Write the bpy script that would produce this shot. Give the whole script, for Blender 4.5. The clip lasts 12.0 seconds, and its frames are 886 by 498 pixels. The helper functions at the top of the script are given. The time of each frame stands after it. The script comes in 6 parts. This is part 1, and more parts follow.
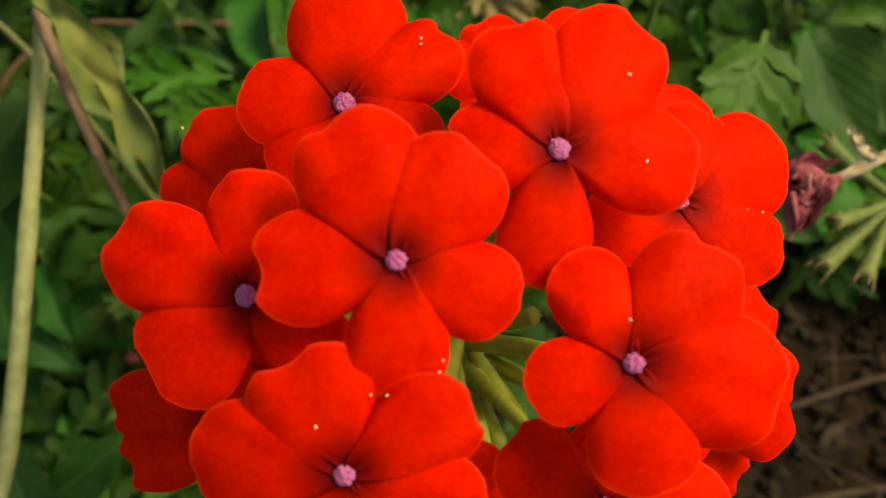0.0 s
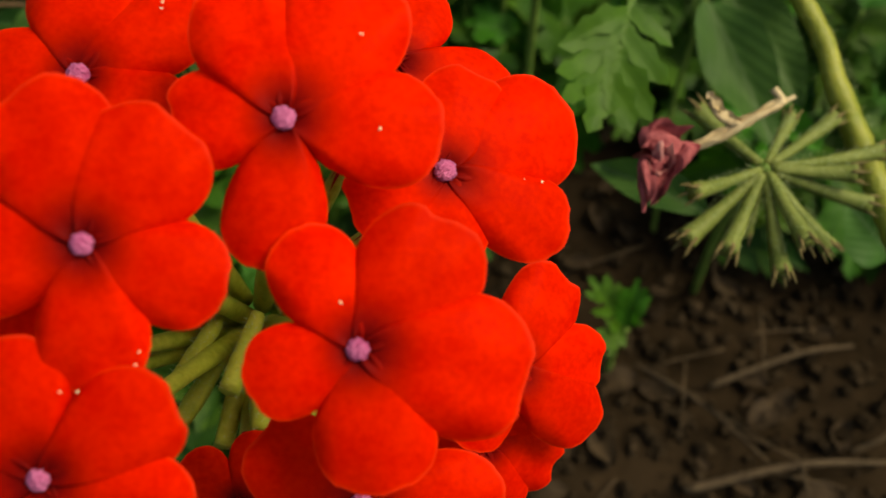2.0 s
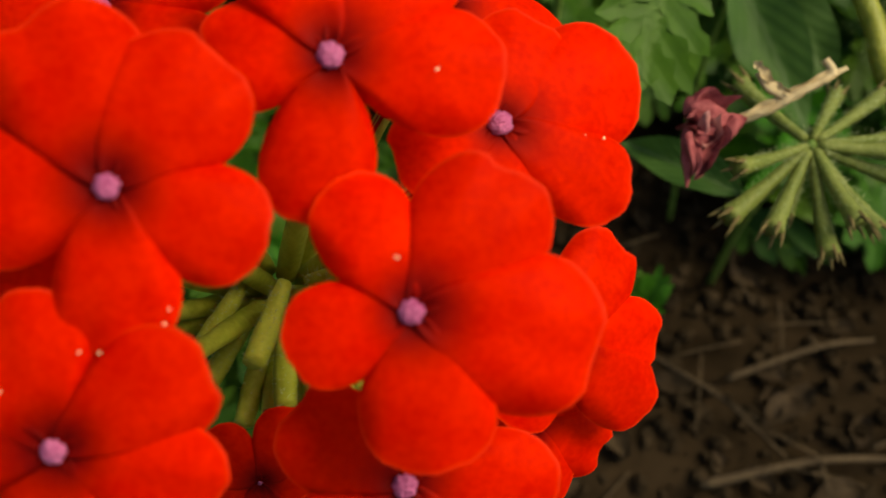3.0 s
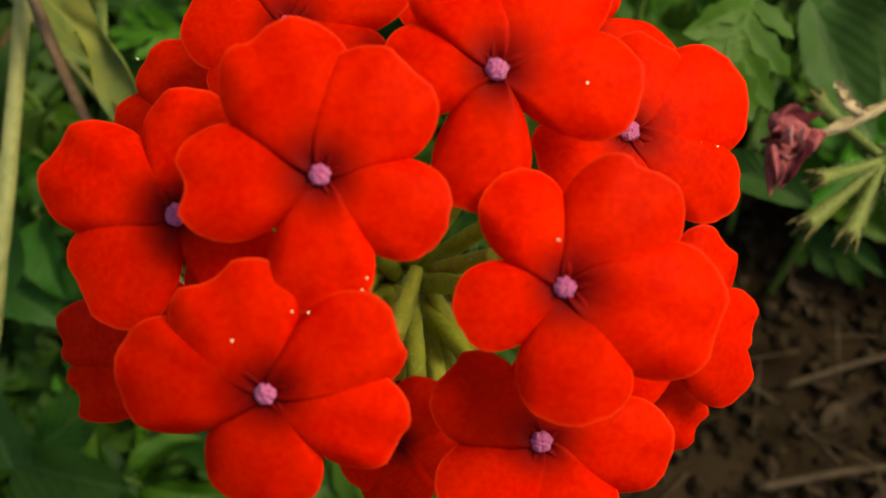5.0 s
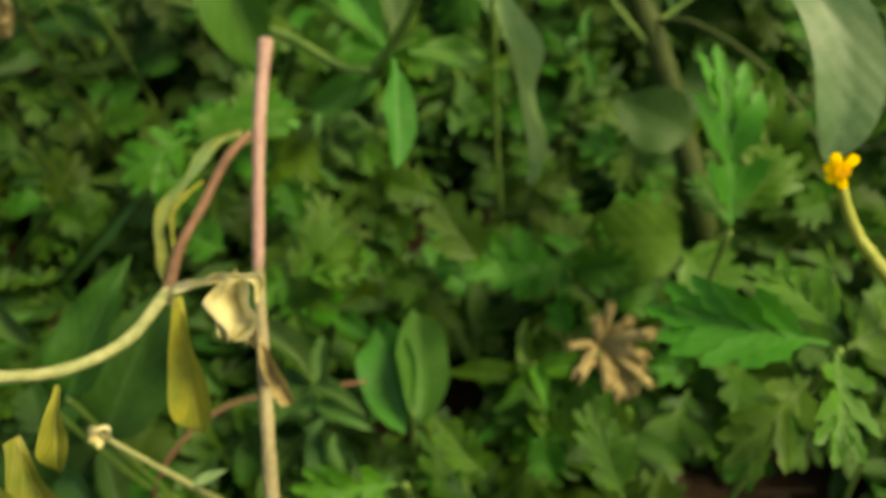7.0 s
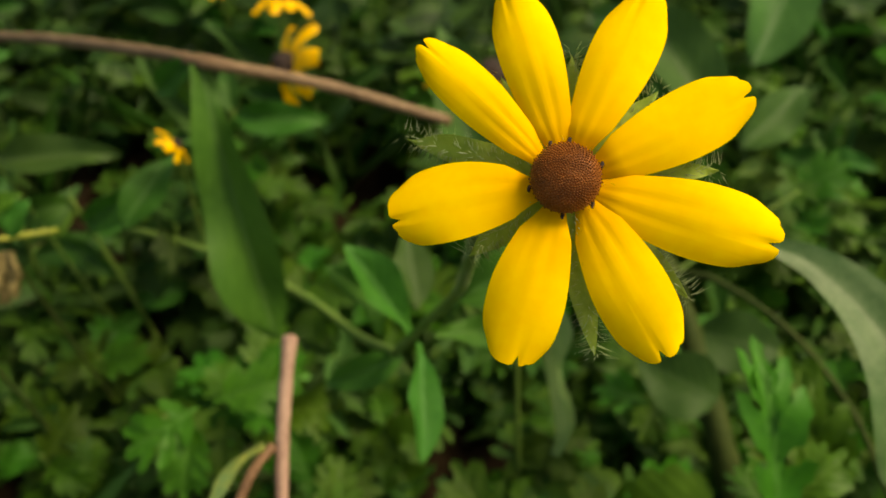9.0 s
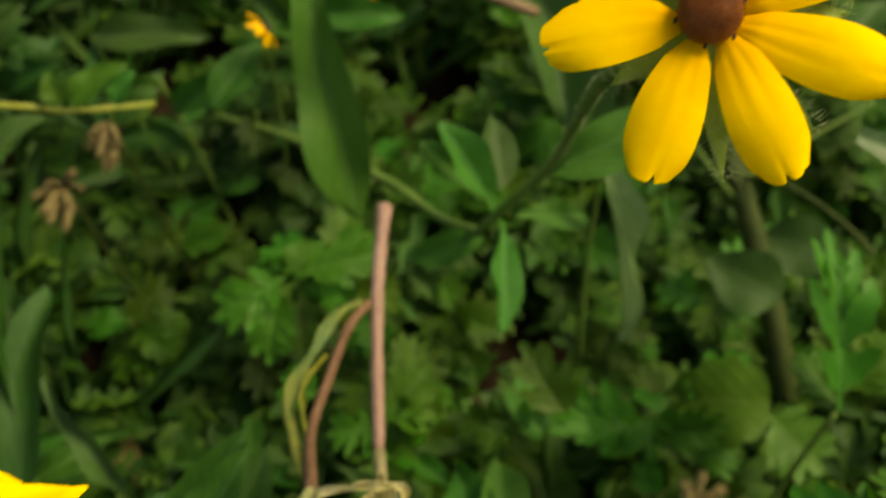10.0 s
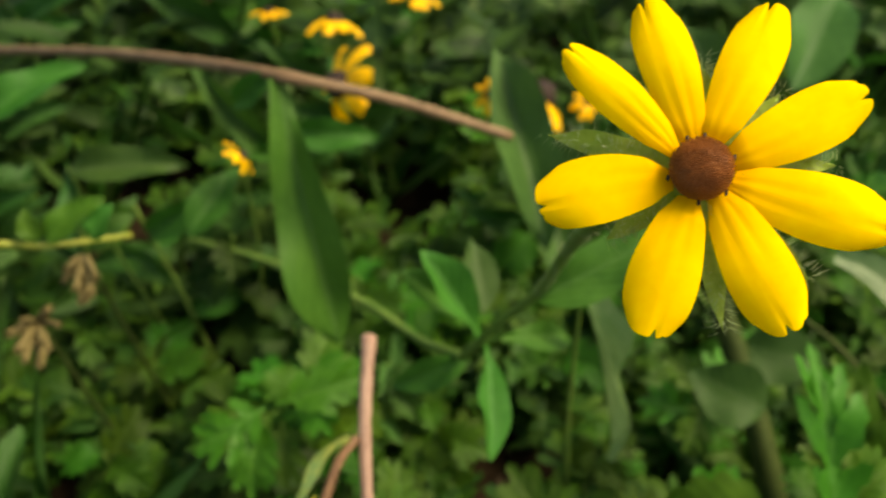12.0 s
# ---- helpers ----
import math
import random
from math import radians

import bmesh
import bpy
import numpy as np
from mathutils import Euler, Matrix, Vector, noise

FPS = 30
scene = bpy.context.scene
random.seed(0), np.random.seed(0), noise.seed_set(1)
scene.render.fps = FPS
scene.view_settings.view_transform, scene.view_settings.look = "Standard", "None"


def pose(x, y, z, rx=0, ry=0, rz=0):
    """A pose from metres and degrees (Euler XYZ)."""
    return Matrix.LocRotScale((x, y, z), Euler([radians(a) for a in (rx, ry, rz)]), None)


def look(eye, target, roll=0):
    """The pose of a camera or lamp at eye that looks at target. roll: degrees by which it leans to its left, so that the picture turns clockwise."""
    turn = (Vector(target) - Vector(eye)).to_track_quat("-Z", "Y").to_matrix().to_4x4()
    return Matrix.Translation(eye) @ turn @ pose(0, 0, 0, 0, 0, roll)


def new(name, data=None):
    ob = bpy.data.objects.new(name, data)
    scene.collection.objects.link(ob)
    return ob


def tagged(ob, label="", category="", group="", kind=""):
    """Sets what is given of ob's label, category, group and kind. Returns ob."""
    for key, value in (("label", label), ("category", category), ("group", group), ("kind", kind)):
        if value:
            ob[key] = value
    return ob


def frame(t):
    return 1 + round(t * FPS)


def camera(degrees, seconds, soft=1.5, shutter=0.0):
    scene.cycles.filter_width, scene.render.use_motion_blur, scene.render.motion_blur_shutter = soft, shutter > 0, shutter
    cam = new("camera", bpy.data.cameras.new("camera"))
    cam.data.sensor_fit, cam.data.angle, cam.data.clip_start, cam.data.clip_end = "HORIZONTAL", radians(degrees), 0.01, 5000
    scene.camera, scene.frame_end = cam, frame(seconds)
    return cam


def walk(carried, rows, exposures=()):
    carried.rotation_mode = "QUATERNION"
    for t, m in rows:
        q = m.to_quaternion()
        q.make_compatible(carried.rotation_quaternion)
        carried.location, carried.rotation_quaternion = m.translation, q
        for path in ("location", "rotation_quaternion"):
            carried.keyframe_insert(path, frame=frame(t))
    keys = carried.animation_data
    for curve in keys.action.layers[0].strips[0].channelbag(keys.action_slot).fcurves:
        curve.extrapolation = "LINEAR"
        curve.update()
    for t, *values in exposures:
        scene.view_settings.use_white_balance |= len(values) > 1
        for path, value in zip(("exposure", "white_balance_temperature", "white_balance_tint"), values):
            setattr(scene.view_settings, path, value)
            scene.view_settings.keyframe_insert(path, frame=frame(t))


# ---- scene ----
cam = camera(51.0, 12.0, 1.5, 0.3)
EYE, TILT = 0.305, -62.0
# Seconds; millimetres right, ahead and up from the first eye; yaw, pitch and roll.
ROWS = [
    (0.0, -0.00, -0.00, 0.00, 0.000, 0.000, -0.000),
    (0.5, 5.93, 7.23, 0.39, 1.313, -0.771, -0.661),
    (1.0, 12.25, 1.06, -1.55, 1.867, -0.048, -0.035),
    (1.5, 16.45, -1.82, -4.17, 1.712, -0.718, -0.338),
    (2.0, 26.68, 7.91, -0.75, -0.246, -1.120, 1.461),
    (2.5, 26.01, 17.20, -2.79, -1.867, -1.707, 1.227),
    (3.0, 20.84, 16.56, -4.38, -0.589, -1.408, 0.489),
    (3.5, 15.96, 10.50, -5.77, 0.922, -1.146, -0.448),
    (3.7, 13.21, 9.13, -6.18, 0.674, -0.912, -0.927),
    (5.3, 7.60, -2.10, -4.66, 1.811, -0.712, -1.202),
    (5.5, 3.41, -6.83, 3.74, 1.463, -0.803, -1.429),
    (6.0, -19.72, -20.00, 29.64, 1.378, 0.652, -0.747),
    (6.5, -39.54, -26.78, 60.20, 1.376, 2.136, 0.020),
    (7.0, -38.80, -26.98, 82.53, 0.339, 6.299, 2.979),
    (7.5, -39.94, -17.41, 94.69, -0.910, 10.058, 4.341),
    (7.7, -39.52, -17.60, 103.95, -0.936, 11.221, 4.217),
    (9.3, -52.77, -23.34, 129.72, -0.813, 15.070, 2.847),
    (9.5, -54.01, -22.80, 128.04, -0.256, 14.646, 2.512),
    (10.0, -66.66, -32.58, 111.82, 0.695, 10.625, -0.033),
    (10.5, -82.56, -37.25, 106.91, 2.117, 8.630, -1.424),
    (11.0, -94.44, -38.71, 108.30, 2.303, 9.003, -2.504),
    (11.5, -84.13, -34.29, 116.66, 0.158, 14.680, 0.505),
    (12.0, -71.24, -34.06, 120.70, -0.776, 16.657, 2.205),
]
walk(cam, [(t, pose(0, 0, EYE, TILT) @ pose(x / 1000, y / 1000, z / 1000, 90 + pitch, roll, yaw)) for t, x, y, z, yaw, pitch, roll in ROWS],
     exposures=[(0.0, 0.32, 8700, 4), (1.2, 0.2, 8700, 4), (2.5, 0.10, 8700, 4), (3.7, 0.09, 8700, 4), (5.5, 0.28, 8700, 4), (6.0, 0.45, 8700, 4), (6.5, 0.85, 8700, 4), (7.0, 0.95, 9200, 4), (7.7, 0.95, 9200, 4), (9.3, 0.38, 9700, 4), (10.0, 0.42, 9700, 4), (10.5, 0.48, 9200, 4), (11.0, 0.72, 9000, 4), (11.5, 0.82, 9000, 4), (12.0, 0.8, 9000, 4)])
# A phone's small aperture, focused about a hand's width away.
cam.data.dof.use_dof = True
cam.data.dof.focus_distance = 0.113
cam.data.dof.aperture_fstop = 25.0

# ---- light: a bright overcast sky ----
world = bpy.data.worlds.new("world")
scene.world = world
world.use_nodes = True
sky = world.node_tree.nodes.new("ShaderNodeTexSky")
sky.sky_type, sky.sun_disc = "NISHITA", False
sky.sun_elevation, sky.sun_rotation = radians(54), radians(83)
sky.air_density, sky.dust_density, sky.ozone_density = 1.0, 3.0, 1.0
back = world.node_tree.nodes["Background"]
back.inputs["Strength"].default_value = 0.15
world.node_tree.links.new(sky.outputs[0], back.inputs["Color"])
sun_data = bpy.data.lights.new("sun", "SUN")
sun_data.energy, sun_data.angle, sun_data.color = 3.05, radians(25), (1.0, 0.93, 0.81)
sun = new("sun", sun_data)
sun.matrix_world = look((1.2, 0.15, 1.65), (0, 0, 0))

# ---- materials ----
def material(name, colour, colour2=None, rough=0.6, spec=0.3, through_light=0.0, scale=400.0, bump=0.15, build=None):
    """A node material: two tones mixed by noise at two scales, with fine relief and, for leaves and petals, some light passing through."""
    m = bpy.data.materials.new(name)
    m.use_nodes = True
    nt = m.node_tree
    nodes, links = nt.nodes, nt.links
    bsdf, out = nodes["Principled BSDF"], nodes["Material Output"]
    bsdf.inputs["Roughness"].default_value = rough
    bsdf.inputs["Specular IOR Level"].default_value = spec
    geo = nodes.new("ShaderNodeNewGeometry")
    fine, broad = nodes.new("ShaderNodeTexNoise"), nodes.new("ShaderNodeTexNoise")
    for node, s, d in ((fine, scale, 4), (broad, scale * 0.17, 3)):
        node.inputs["Scale"].default_value, node.inputs["Detail"].default_value = s, d
        links.new(geo.outputs["Position"], node.inputs["Vector"])
    add = nodes.new("ShaderNodeMath")
    add.operation = "MULTIPLY_ADD"
    links.new(fine.outputs["Fac"], add.inputs[0])
    add.inputs[1].default_value = 0.5
    half = nodes.new("ShaderNodeMath")
    half.operation = "MULTIPLY"
    links.new(broad.outputs["Fac"], half.inputs[0])
    half.inputs[1].default_value = 0.5
    links.new(half.outputs[0], add.inputs[2])
    ramp = nodes.new("ShaderNodeMapRange")
    ramp.inputs["From Min"].default_value, ramp.inputs["From Max"].default_value = 0.36, 0.64
    links.new(add.outputs[0], ramp.inputs["Value"])
    mix = nodes.new("ShaderNodeMix")
    mix.data_type = "RGBA"
    mix.inputs["A"].default_value = (*colour, 1)
    mix.inputs["B"].default_value = (*(colour2 or colour), 1)
    links.new(ramp.outputs[0], mix.inputs["Factor"])
    tone = mix.outputs["Result"]
    height = fine.outputs["Fac"]
    if build:
        tone, height = build(nodes, links, tone, height)
    links.new(tone, bsdf.inputs["Base Color"])
    relief = nodes.new("ShaderNodeBump")
    relief.inputs["Strength"].default_value, relief.inputs["Distance"].default_value = bump, 0.001
    links.new(height, relief.inputs["Height"])
    links.new(relief.outputs[0], bsdf.inputs["Normal"])
    if through_light:
        trans, blend = nodes.new("ShaderNodeBsdfTranslucent"), nodes.new("ShaderNodeMixShader")
        links.new(tone, trans.inputs["Color"])
        blend.inputs[0].default_value = through_light
        links.new(bsdf.outputs[0], blend.inputs[1])
        links.new(trans.outputs[0], blend.inputs[2])
        links.new(blend.outputs[0], out.inputs["Surface"])
    return m


def calc(nodes, links, kind, a, b=None, c=None):
    node = nodes.new("ShaderNodeMath")
    node.operation = kind
    for n, v in enumerate((a, b, c)):
        if v is None:
            continue
        if isinstance(v, (int, float)):
            node.inputs[n].default_value = v
        else:
            links.new(v, node.inputs[n])
    return node.outputs[0]


def local_axes(nodes, links):
    """Coordinates on the piece itself: x across, y from its base (0) to its tip (1)."""
    tex, split = nodes.new("ShaderNodeTexCoord"), nodes.new("ShaderNodeSeparateXYZ")
    links.new(tex.outputs["Object"], split.inputs[0])
    return split.outputs["X"], split.outputs["Y"]


def tint(nodes, links, factor, tone, colour):
    mix = nodes.new("ShaderNodeMix")
    mix.data_type = "RGBA"
    links.new(factor, mix.inputs["Factor"])
    links.new(tone, mix.inputs["A"])
    mix.inputs["B"].default_value = (*colour, 1)
    return mix.outputs["Result"]


def veins(vein_colour, strength=0.5, count=8.0, per_leaf=(0.75, 1.3), hues=(0.465, 0.515)):
    """A pale midrib and side veins, and a tone that differs from leaf to leaf."""
    def build(nodes, links, tone, height):
        x, y = local_axes(nodes, links)
        ax = calc(nodes, links, "ABSOLUTE", x)
        rib = calc(nodes, links, "LESS_THAN", ax, 0.022)
        run = calc(nodes, links, "SUBTRACT", calc(nodes, links, "MULTIPLY", y, count), calc(nodes, links, "MULTIPLY", ax, count * 0.9))
        wave = calc(nodes, links, "PINGPONG", run, 0.5)
        side = calc(nodes, links, "LESS_THAN", wave, 0.045)
        both = calc(nodes, links, "MAXIMUM", rib, calc(nodes, links, "MULTIPLY", side, 0.45))
        tone = tint(nodes, links, calc(nodes, links, "MULTIPLY", both, strength), tone, vein_colour)
        info, hsv = nodes.new("ShaderNodeObjectInfo"), nodes.new("ShaderNodeHueSaturation")
        ranged = nodes.new("ShaderNodeMapRange")
        ranged.inputs["To Min"].default_value, ranged.inputs["To Max"].default_value = per_leaf[0] * 0.8, per_leaf[1] * 0.8
        links.new(info.outputs["Random"], ranged.inputs["Value"])
        links.new(ranged.outputs[0], hsv.inputs["Value"])
        links.new(tone, hsv.inputs["Color"])
        hue = calc(nodes, links, "MULTIPLY_ADD", info.outputs["Random"], hues[1] - hues[0], hues[0])
        links.new(hue, hsv.inputs["Hue"])
        hsv.inputs["Saturation"].default_value = 1.0
        height = calc(nodes, links, "ADD", calc(nodes, links, "MULTIPLY", wave, 0.9), calc(nodes, links, "MULTIPLY", height, 0.5))
        return hsv.outputs[0], height
    return build


def petal_red_build(nodes, links, tone, height):
    """Maroon at the throat, and fine streaks that fan out from it."""
    x, y = local_axes(nodes, links)
    dark = nodes.new("ShaderNodeMapRange")
    dark.interpolation_type = "SMOOTHSTEP"
    for key, v in (("From Min", 0.04), ("From Max", 0.46), ("To Min", 0.95), ("To Max", 0.0)):
        dark.inputs[key].default_value = v
    out = calc(nodes, links, "SQRT", calc(nodes, links, "ADD", calc(nodes, links, "MULTIPLY", y, y), calc(nodes, links, "MULTIPLY", calc(nodes, links, "MULTIPLY", x, x), 0.7)))
    links.new(out, dark.inputs["Value"])
    tone = tint(nodes, links, dark.outputs[0], tone, (0.085, 0.0005, 0.002))
    uv, cut = nodes.new("ShaderNodeUVMap"), nodes.new("ShaderNodeSeparateXYZ")
    links.new(uv.outputs[0], cut.inputs[0])
    rim = nodes.new("ShaderNodeMapRange")
    rim.interpolation_type = "SMOOTHSTEP"
    for key, v in (("From Min", 0.96), ("From Max", 1.0), ("To Min", 0.0), ("To Max", 0.28)):
        rim.inputs[key].default_value = v
    links.new(cut.outputs["Y"], rim.inputs["Value"])
    away = calc(nodes, links, "GREATER_THAN", y, 0.5)
    tone = tint(nodes, links, calc(nodes, links, "MULTIPLY", rim.outputs[0], away), tone, (0.95, 0.085, 0.035))
    fan = calc(nodes, links, "ARCTAN2", x, calc(nodes, links, "ADD", y, 0.25))
    streak = nodes.new("ShaderNodeTexNoise")
    streak.noise_dimensions = "1D"
    streak.inputs["Scale"].default_value, streak.inputs["Detail"].default_value = 34.0, 2.0
    links.new(fan, streak.inputs["W"])
    light = calc(nodes, links, "MULTIPLY", calc(nodes, links, "SUBTRACT", streak.outputs["Fac"], 0.42), 0.14)
    tone = tint(nodes, links, calc(nodes, links, "MAXIMUM", light, 0.0), tone, (0.85, 0.03, 0.004))
    info, hsv = nodes.new("ShaderNodeObjectInfo"), nodes.new("ShaderNodeHueSaturation")
    links.new(calc(nodes, links, "MULTIPLY_ADD", info.outputs["Random"], 0.22, 0.88), hsv.inputs["Value"])
    links.new(tone, hsv.inputs["Color"])
    return hsv.outputs[0], calc(nodes, links, "ADD", calc(nodes, links, "MULTIPLY", streak.outputs["Fac"], 0.22), height)


def petal_yellow_build(nodes, links, tone, height):
    x, y = local_axes(nodes, links)
    warm = nodes.new("ShaderNodeMapRange")
    warm.interpolation_type = "SMOOTHSTEP"
    for key, v in (("From Min", 0.0), ("From Max", 0.55), ("To Min", 0.6), ("To Max", 0.0)):
        warm.inputs[key].default_value = v
    links.new(y, warm.inputs["Value"])
    tone = tint(nodes, links, warm.outputs[0], tone, (0.80, 0.34, 0.0))
    streak = nodes.new("ShaderNodeTexNoise")
    streak.noise_dimensions = "1D"
    streak.inputs["Scale"].default_value, streak.inputs["Detail"].default_value = 12.0, 1.0
    links.new(x, streak.inputs["W"])
    line = calc(nodes, links, "MULTIPLY", calc(nodes, links, "SUBTRACT", streak.outputs["Fac"], 0.5), 0.06)
    tone = tint(nodes, links, calc(nodes, links, "MAXIMUM", line, 0.0), tone, (0.85, 0.42, 0.0))
    return tone, calc(nodes, links, "ADD", streak.outputs["Fac"], calc(nodes, links, "MULTIPLY", height, 0.3))


RED = material("red_petal", (0.61, 0.004, 0.0002), (0.78, 0.014, 0.0004), 0.6, 0.05, 0.26, 1300, 0.05, petal_red_build)
RED_TUBE = material("red_tube", (0.20, 0.0015, 0.0015), (0.32, 0.004, 0.003), 0.6, 0.2, 0.15, 900)
EYE_PINK = material("pink_eye", (0.40, 0.06, 0.19), (0.62, 0.17, 0.36), 0.7, 0.2, 0.1, 2500, 0.8)
SPECK = material("pollen", (0.75, 0.68, 0.40), (0.6, 0.6, 0.45), 0.6)
YELLOW = material("yellow_petal", (0.96, 0.555, 0.0005), (0.99, 0.625, 0.001), 0.6, 0.10, 0.25, 500, 0.04, petal_yellow_build)
ORANGE = material("small_yellow_petal", (0.85, 0.42, 0.005), (0.9, 0.52, 0.01), 0.55, 0.3, 0.25, 500)
DISC = material("brown_disc", (0.155, 0.048, 0.012), (0.30, 0.100, 0.022), 0.42, 0.25, 0, 2500, 0.3)
DISC_DARK = material("dark_disc", (0.011, 0.006, 0.005), (0.034, 0.016, 0.009), 0.7, 0.3, 0, 2500, 0.6)
DISC_BALD = material("bare_disc_top", (0.055, 0.030, 0.026), (0.12, 0.07, 0.06), 0.6, 0.3, 0, 1500, 0.6)
HAIR = material("plant_hair", (0.32, 0.42, 0.19), (0.46, 0.54, 0.30), 0.6, 0.3, 0.3)
SEPAL = material("sepal_green", (0.24, 0.37, 0.05), (0.36, 0.48, 0.09), 0.6, 0.3, 0.5, 900)
CALYX_BRIGHT = material("bright_calyx_green", (0.25, 0.31, 0.026), (0.42, 0.46, 0.06), 0.6, 0.3, 0.2, 900)
SILVER = material("silvery_leaf", (0.046, 0.112, 0.024), (0.102, 0.168, 0.060), 0.5, 0.35, 0.2, 1100, 0.2, veins((0.13, 0.20, 0.085), 0.08, 5.0, (0.95, 1.05)))
CALYX = material("calyx_green", (0.105, 0.15, 0.026), (0.19, 0.23, 0.055), 0.6, 0.3, 0.2, 900)
MUGWORT = material("lobed_leaf_green", (0.020, 0.098, 0.005), (0.042, 0.150, 0.009), 0.6, 0.22, 0.43, 300, 0.3, veins((0.06, 0.19, 0.02), 0.3, 6.0, (0.7, 1.3)))
# MUGWORT darkened: shade over the left undergrowth is put into the colour.
SHADED_LOBED = material("shaded_lobed_leaf", (0.015, 0.062, 0.006), (0.028, 0.092, 0.011), 0.6, 0.2, 0.4, 300, 0.3, veins((0.05, 0.13, 0.03), 0.3, 6.0, (0.7, 1.25)))
BRIGHT = material("bright_lobed_green", (0.030, 0.140, 0.007), (0.055, 0.205, 0.012), 0.55, 0.25, 0.33, 300, 0.3, veins((0.09, 0.24, 0.035), 0.4, 6.0, (0.8, 1.25)))
# Lit copy of LANCE: the extra light on these leaves is in the colour.
LANCE_LIT = material("lit_lance_green", (0.034, 0.135, 0.014), (0.056, 0.180, 0.021), 0.6, 0.2, 0.25, 260, 0.25, veins((0.13, 0.27, 0.08), 0.35, 7.0, (0.85, 1.15), (0.49, 0.52)))
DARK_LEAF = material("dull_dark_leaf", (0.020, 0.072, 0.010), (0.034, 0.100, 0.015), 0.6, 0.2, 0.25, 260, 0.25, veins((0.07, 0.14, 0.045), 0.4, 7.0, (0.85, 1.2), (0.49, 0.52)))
ARCH = material("weathered_stem", (0.12, 0.070, 0.036), (0.21, 0.135, 0.074), 0.6, 0.3, 0, 500, 0.5)
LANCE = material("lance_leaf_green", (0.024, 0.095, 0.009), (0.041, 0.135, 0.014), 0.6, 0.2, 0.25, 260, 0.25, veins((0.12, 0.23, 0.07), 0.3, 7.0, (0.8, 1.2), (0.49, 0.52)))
GREY_GREEN = material("grey_green_leaf", (0.034, 0.098, 0.016), (0.058, 0.138, 0.025), 0.6, 0.2, 0.25, 260, 0.25, veins((0.17, 0.24, 0.12), 0.3, 7.0, (0.8, 1.2), (0.49, 0.52)))
PALE = material("pale_leaf", (0.155, 0.25, 0.080), (0.24, 0.33, 0.125), 0.55, 0.4, 0.2, 260, 0.3, veins((0.22, 0.30, 0.12), 0.3, 7.0, (0.9, 1.1), (0.5, 0.53)))
YELLOW_LEAF = material("yellowing_leaf", (0.12, 0.16, 0.014), (0.30, 0.27, 0.034), 0.6, 0.25, 0.25, 160, 0.3, veins((0.46, 0.42, 0.10), 0.4, 7.0, (0.85, 1.15), (0.5, 0.525)))
LIMP = material("limp_leaf", (0.11, 0.19, 0.060), (0.27, 0.28, 0.055), 0.65, 0.2, 0.3, 260, 0.4, veins((0.42, 0.45, 0.24), 0.15, 6.0, (0.95, 1.05), (0.5, 0.51)))
DRY_LEAF = material("dry_leaf", (0.40, 0.35, 0.12), (0.56, 0.52, 0.27), 0.7, 0.2, 0.2, 300, 0.5)
DRY_BROWN = material("dry_brown", (0.025, 0.016, 0.009), (0.06, 0.04, 0.021), 0.8, 0.2, 0.1, 400, 0.6)
STRAW = material("straw", (0.40, 0.31, 0.17), (0.56, 0.46, 0.28), 0.7, 0.2, 0.1, 400, 0.4)
STEM_TAN = material("tan_stem", (0.145, 0.125, 0.052), (0.225, 0.195, 0.090), 0.6, 0.35, 0, 500, 0.5)
STEM_REED = material("olive_reed_stem", (0.14, 0.165, 0.050), (0.27, 0.275, 0.11), 0.6, 0.3, 0, 350, 0.5)
STEM_PINK = material("pinkish_brown_stem", (0.195, 0.110, 0.080), (0.30, 0.190, 0.140), 0.6, 0.35, 0, 500, 0.5)
STEM_DARK = material("dark_stalk", (0.018, 0.034, 0.006), (0.042, 0.058, 0.013), 0.7, 0.12, 0, 500, 0.5)
TWIG = material("twig", (0.03, 0.02, 0.011), (0.085, 0.06, 0.034), 0.8, 0.2, 0, 500, 0.6)
STRAW_HUSK = material("straw_husk", (0.20, 0.155, 0.055), (0.35, 0.28, 0.115), 0.8, 0.2, 0.15, 500, 0.5)
HUSK = material("husk", (0.10, 0.080, 0.030), (0.19, 0.15, 0.062), 0.8, 0.2, 0.15, 500, 0.5)
STEM_BROWN = material("brown_stem", (0.085, 0.042, 0.020), (0.17, 0.092, 0.046), 0.65, 0.3, 0, 500, 0.5)
STEM_GREEN = material("green_stem", (0.060, 0.125, 0.020), (0.125, 0.20, 0.038), 0.6, 0.2, 0, 500, 0.4)
STEM_OLIVE = material("olive_stem", (0.155, 0.19, 0.021), (0.25, 0.265, 0.038), 0.5, 0.3, 0, 500, 0.4)
MAROON = material("withered_maroon", (0.13, 0.014, 0.022), (0.42, 0.11, 0.12), 0.7, 0.25, 0.1, 500, 0.6)
DARK_BUD = material("dark_maroon_bud", (0.055, 0.008, 0.010), (0.15, 0.022, 0.028), 0.7, 0.2, 0.1, 500, 0.4)
PURPLE = material("purple_blue_petal", (0.115, 0.085, 0.36), (0.22, 0.17, 0.52), 0.6, 0.3, 0.2, 600)
PLUM = material("plum_calyx", (0.12, 0.045, 0.058), (0.26, 0.13, 0.15), 0.6, 0.3, 0.3, 260, 0.1, veins((0.42, 0.28, 0.28), 0.6, 1.0, (0.8, 1.2)))
WITHERED_PINK = material("withered_pink", (0.30, 0.09, 0.10), (0.52, 0.26, 0.24), 0.7, 0.3, 0.1, 700, 0.6)
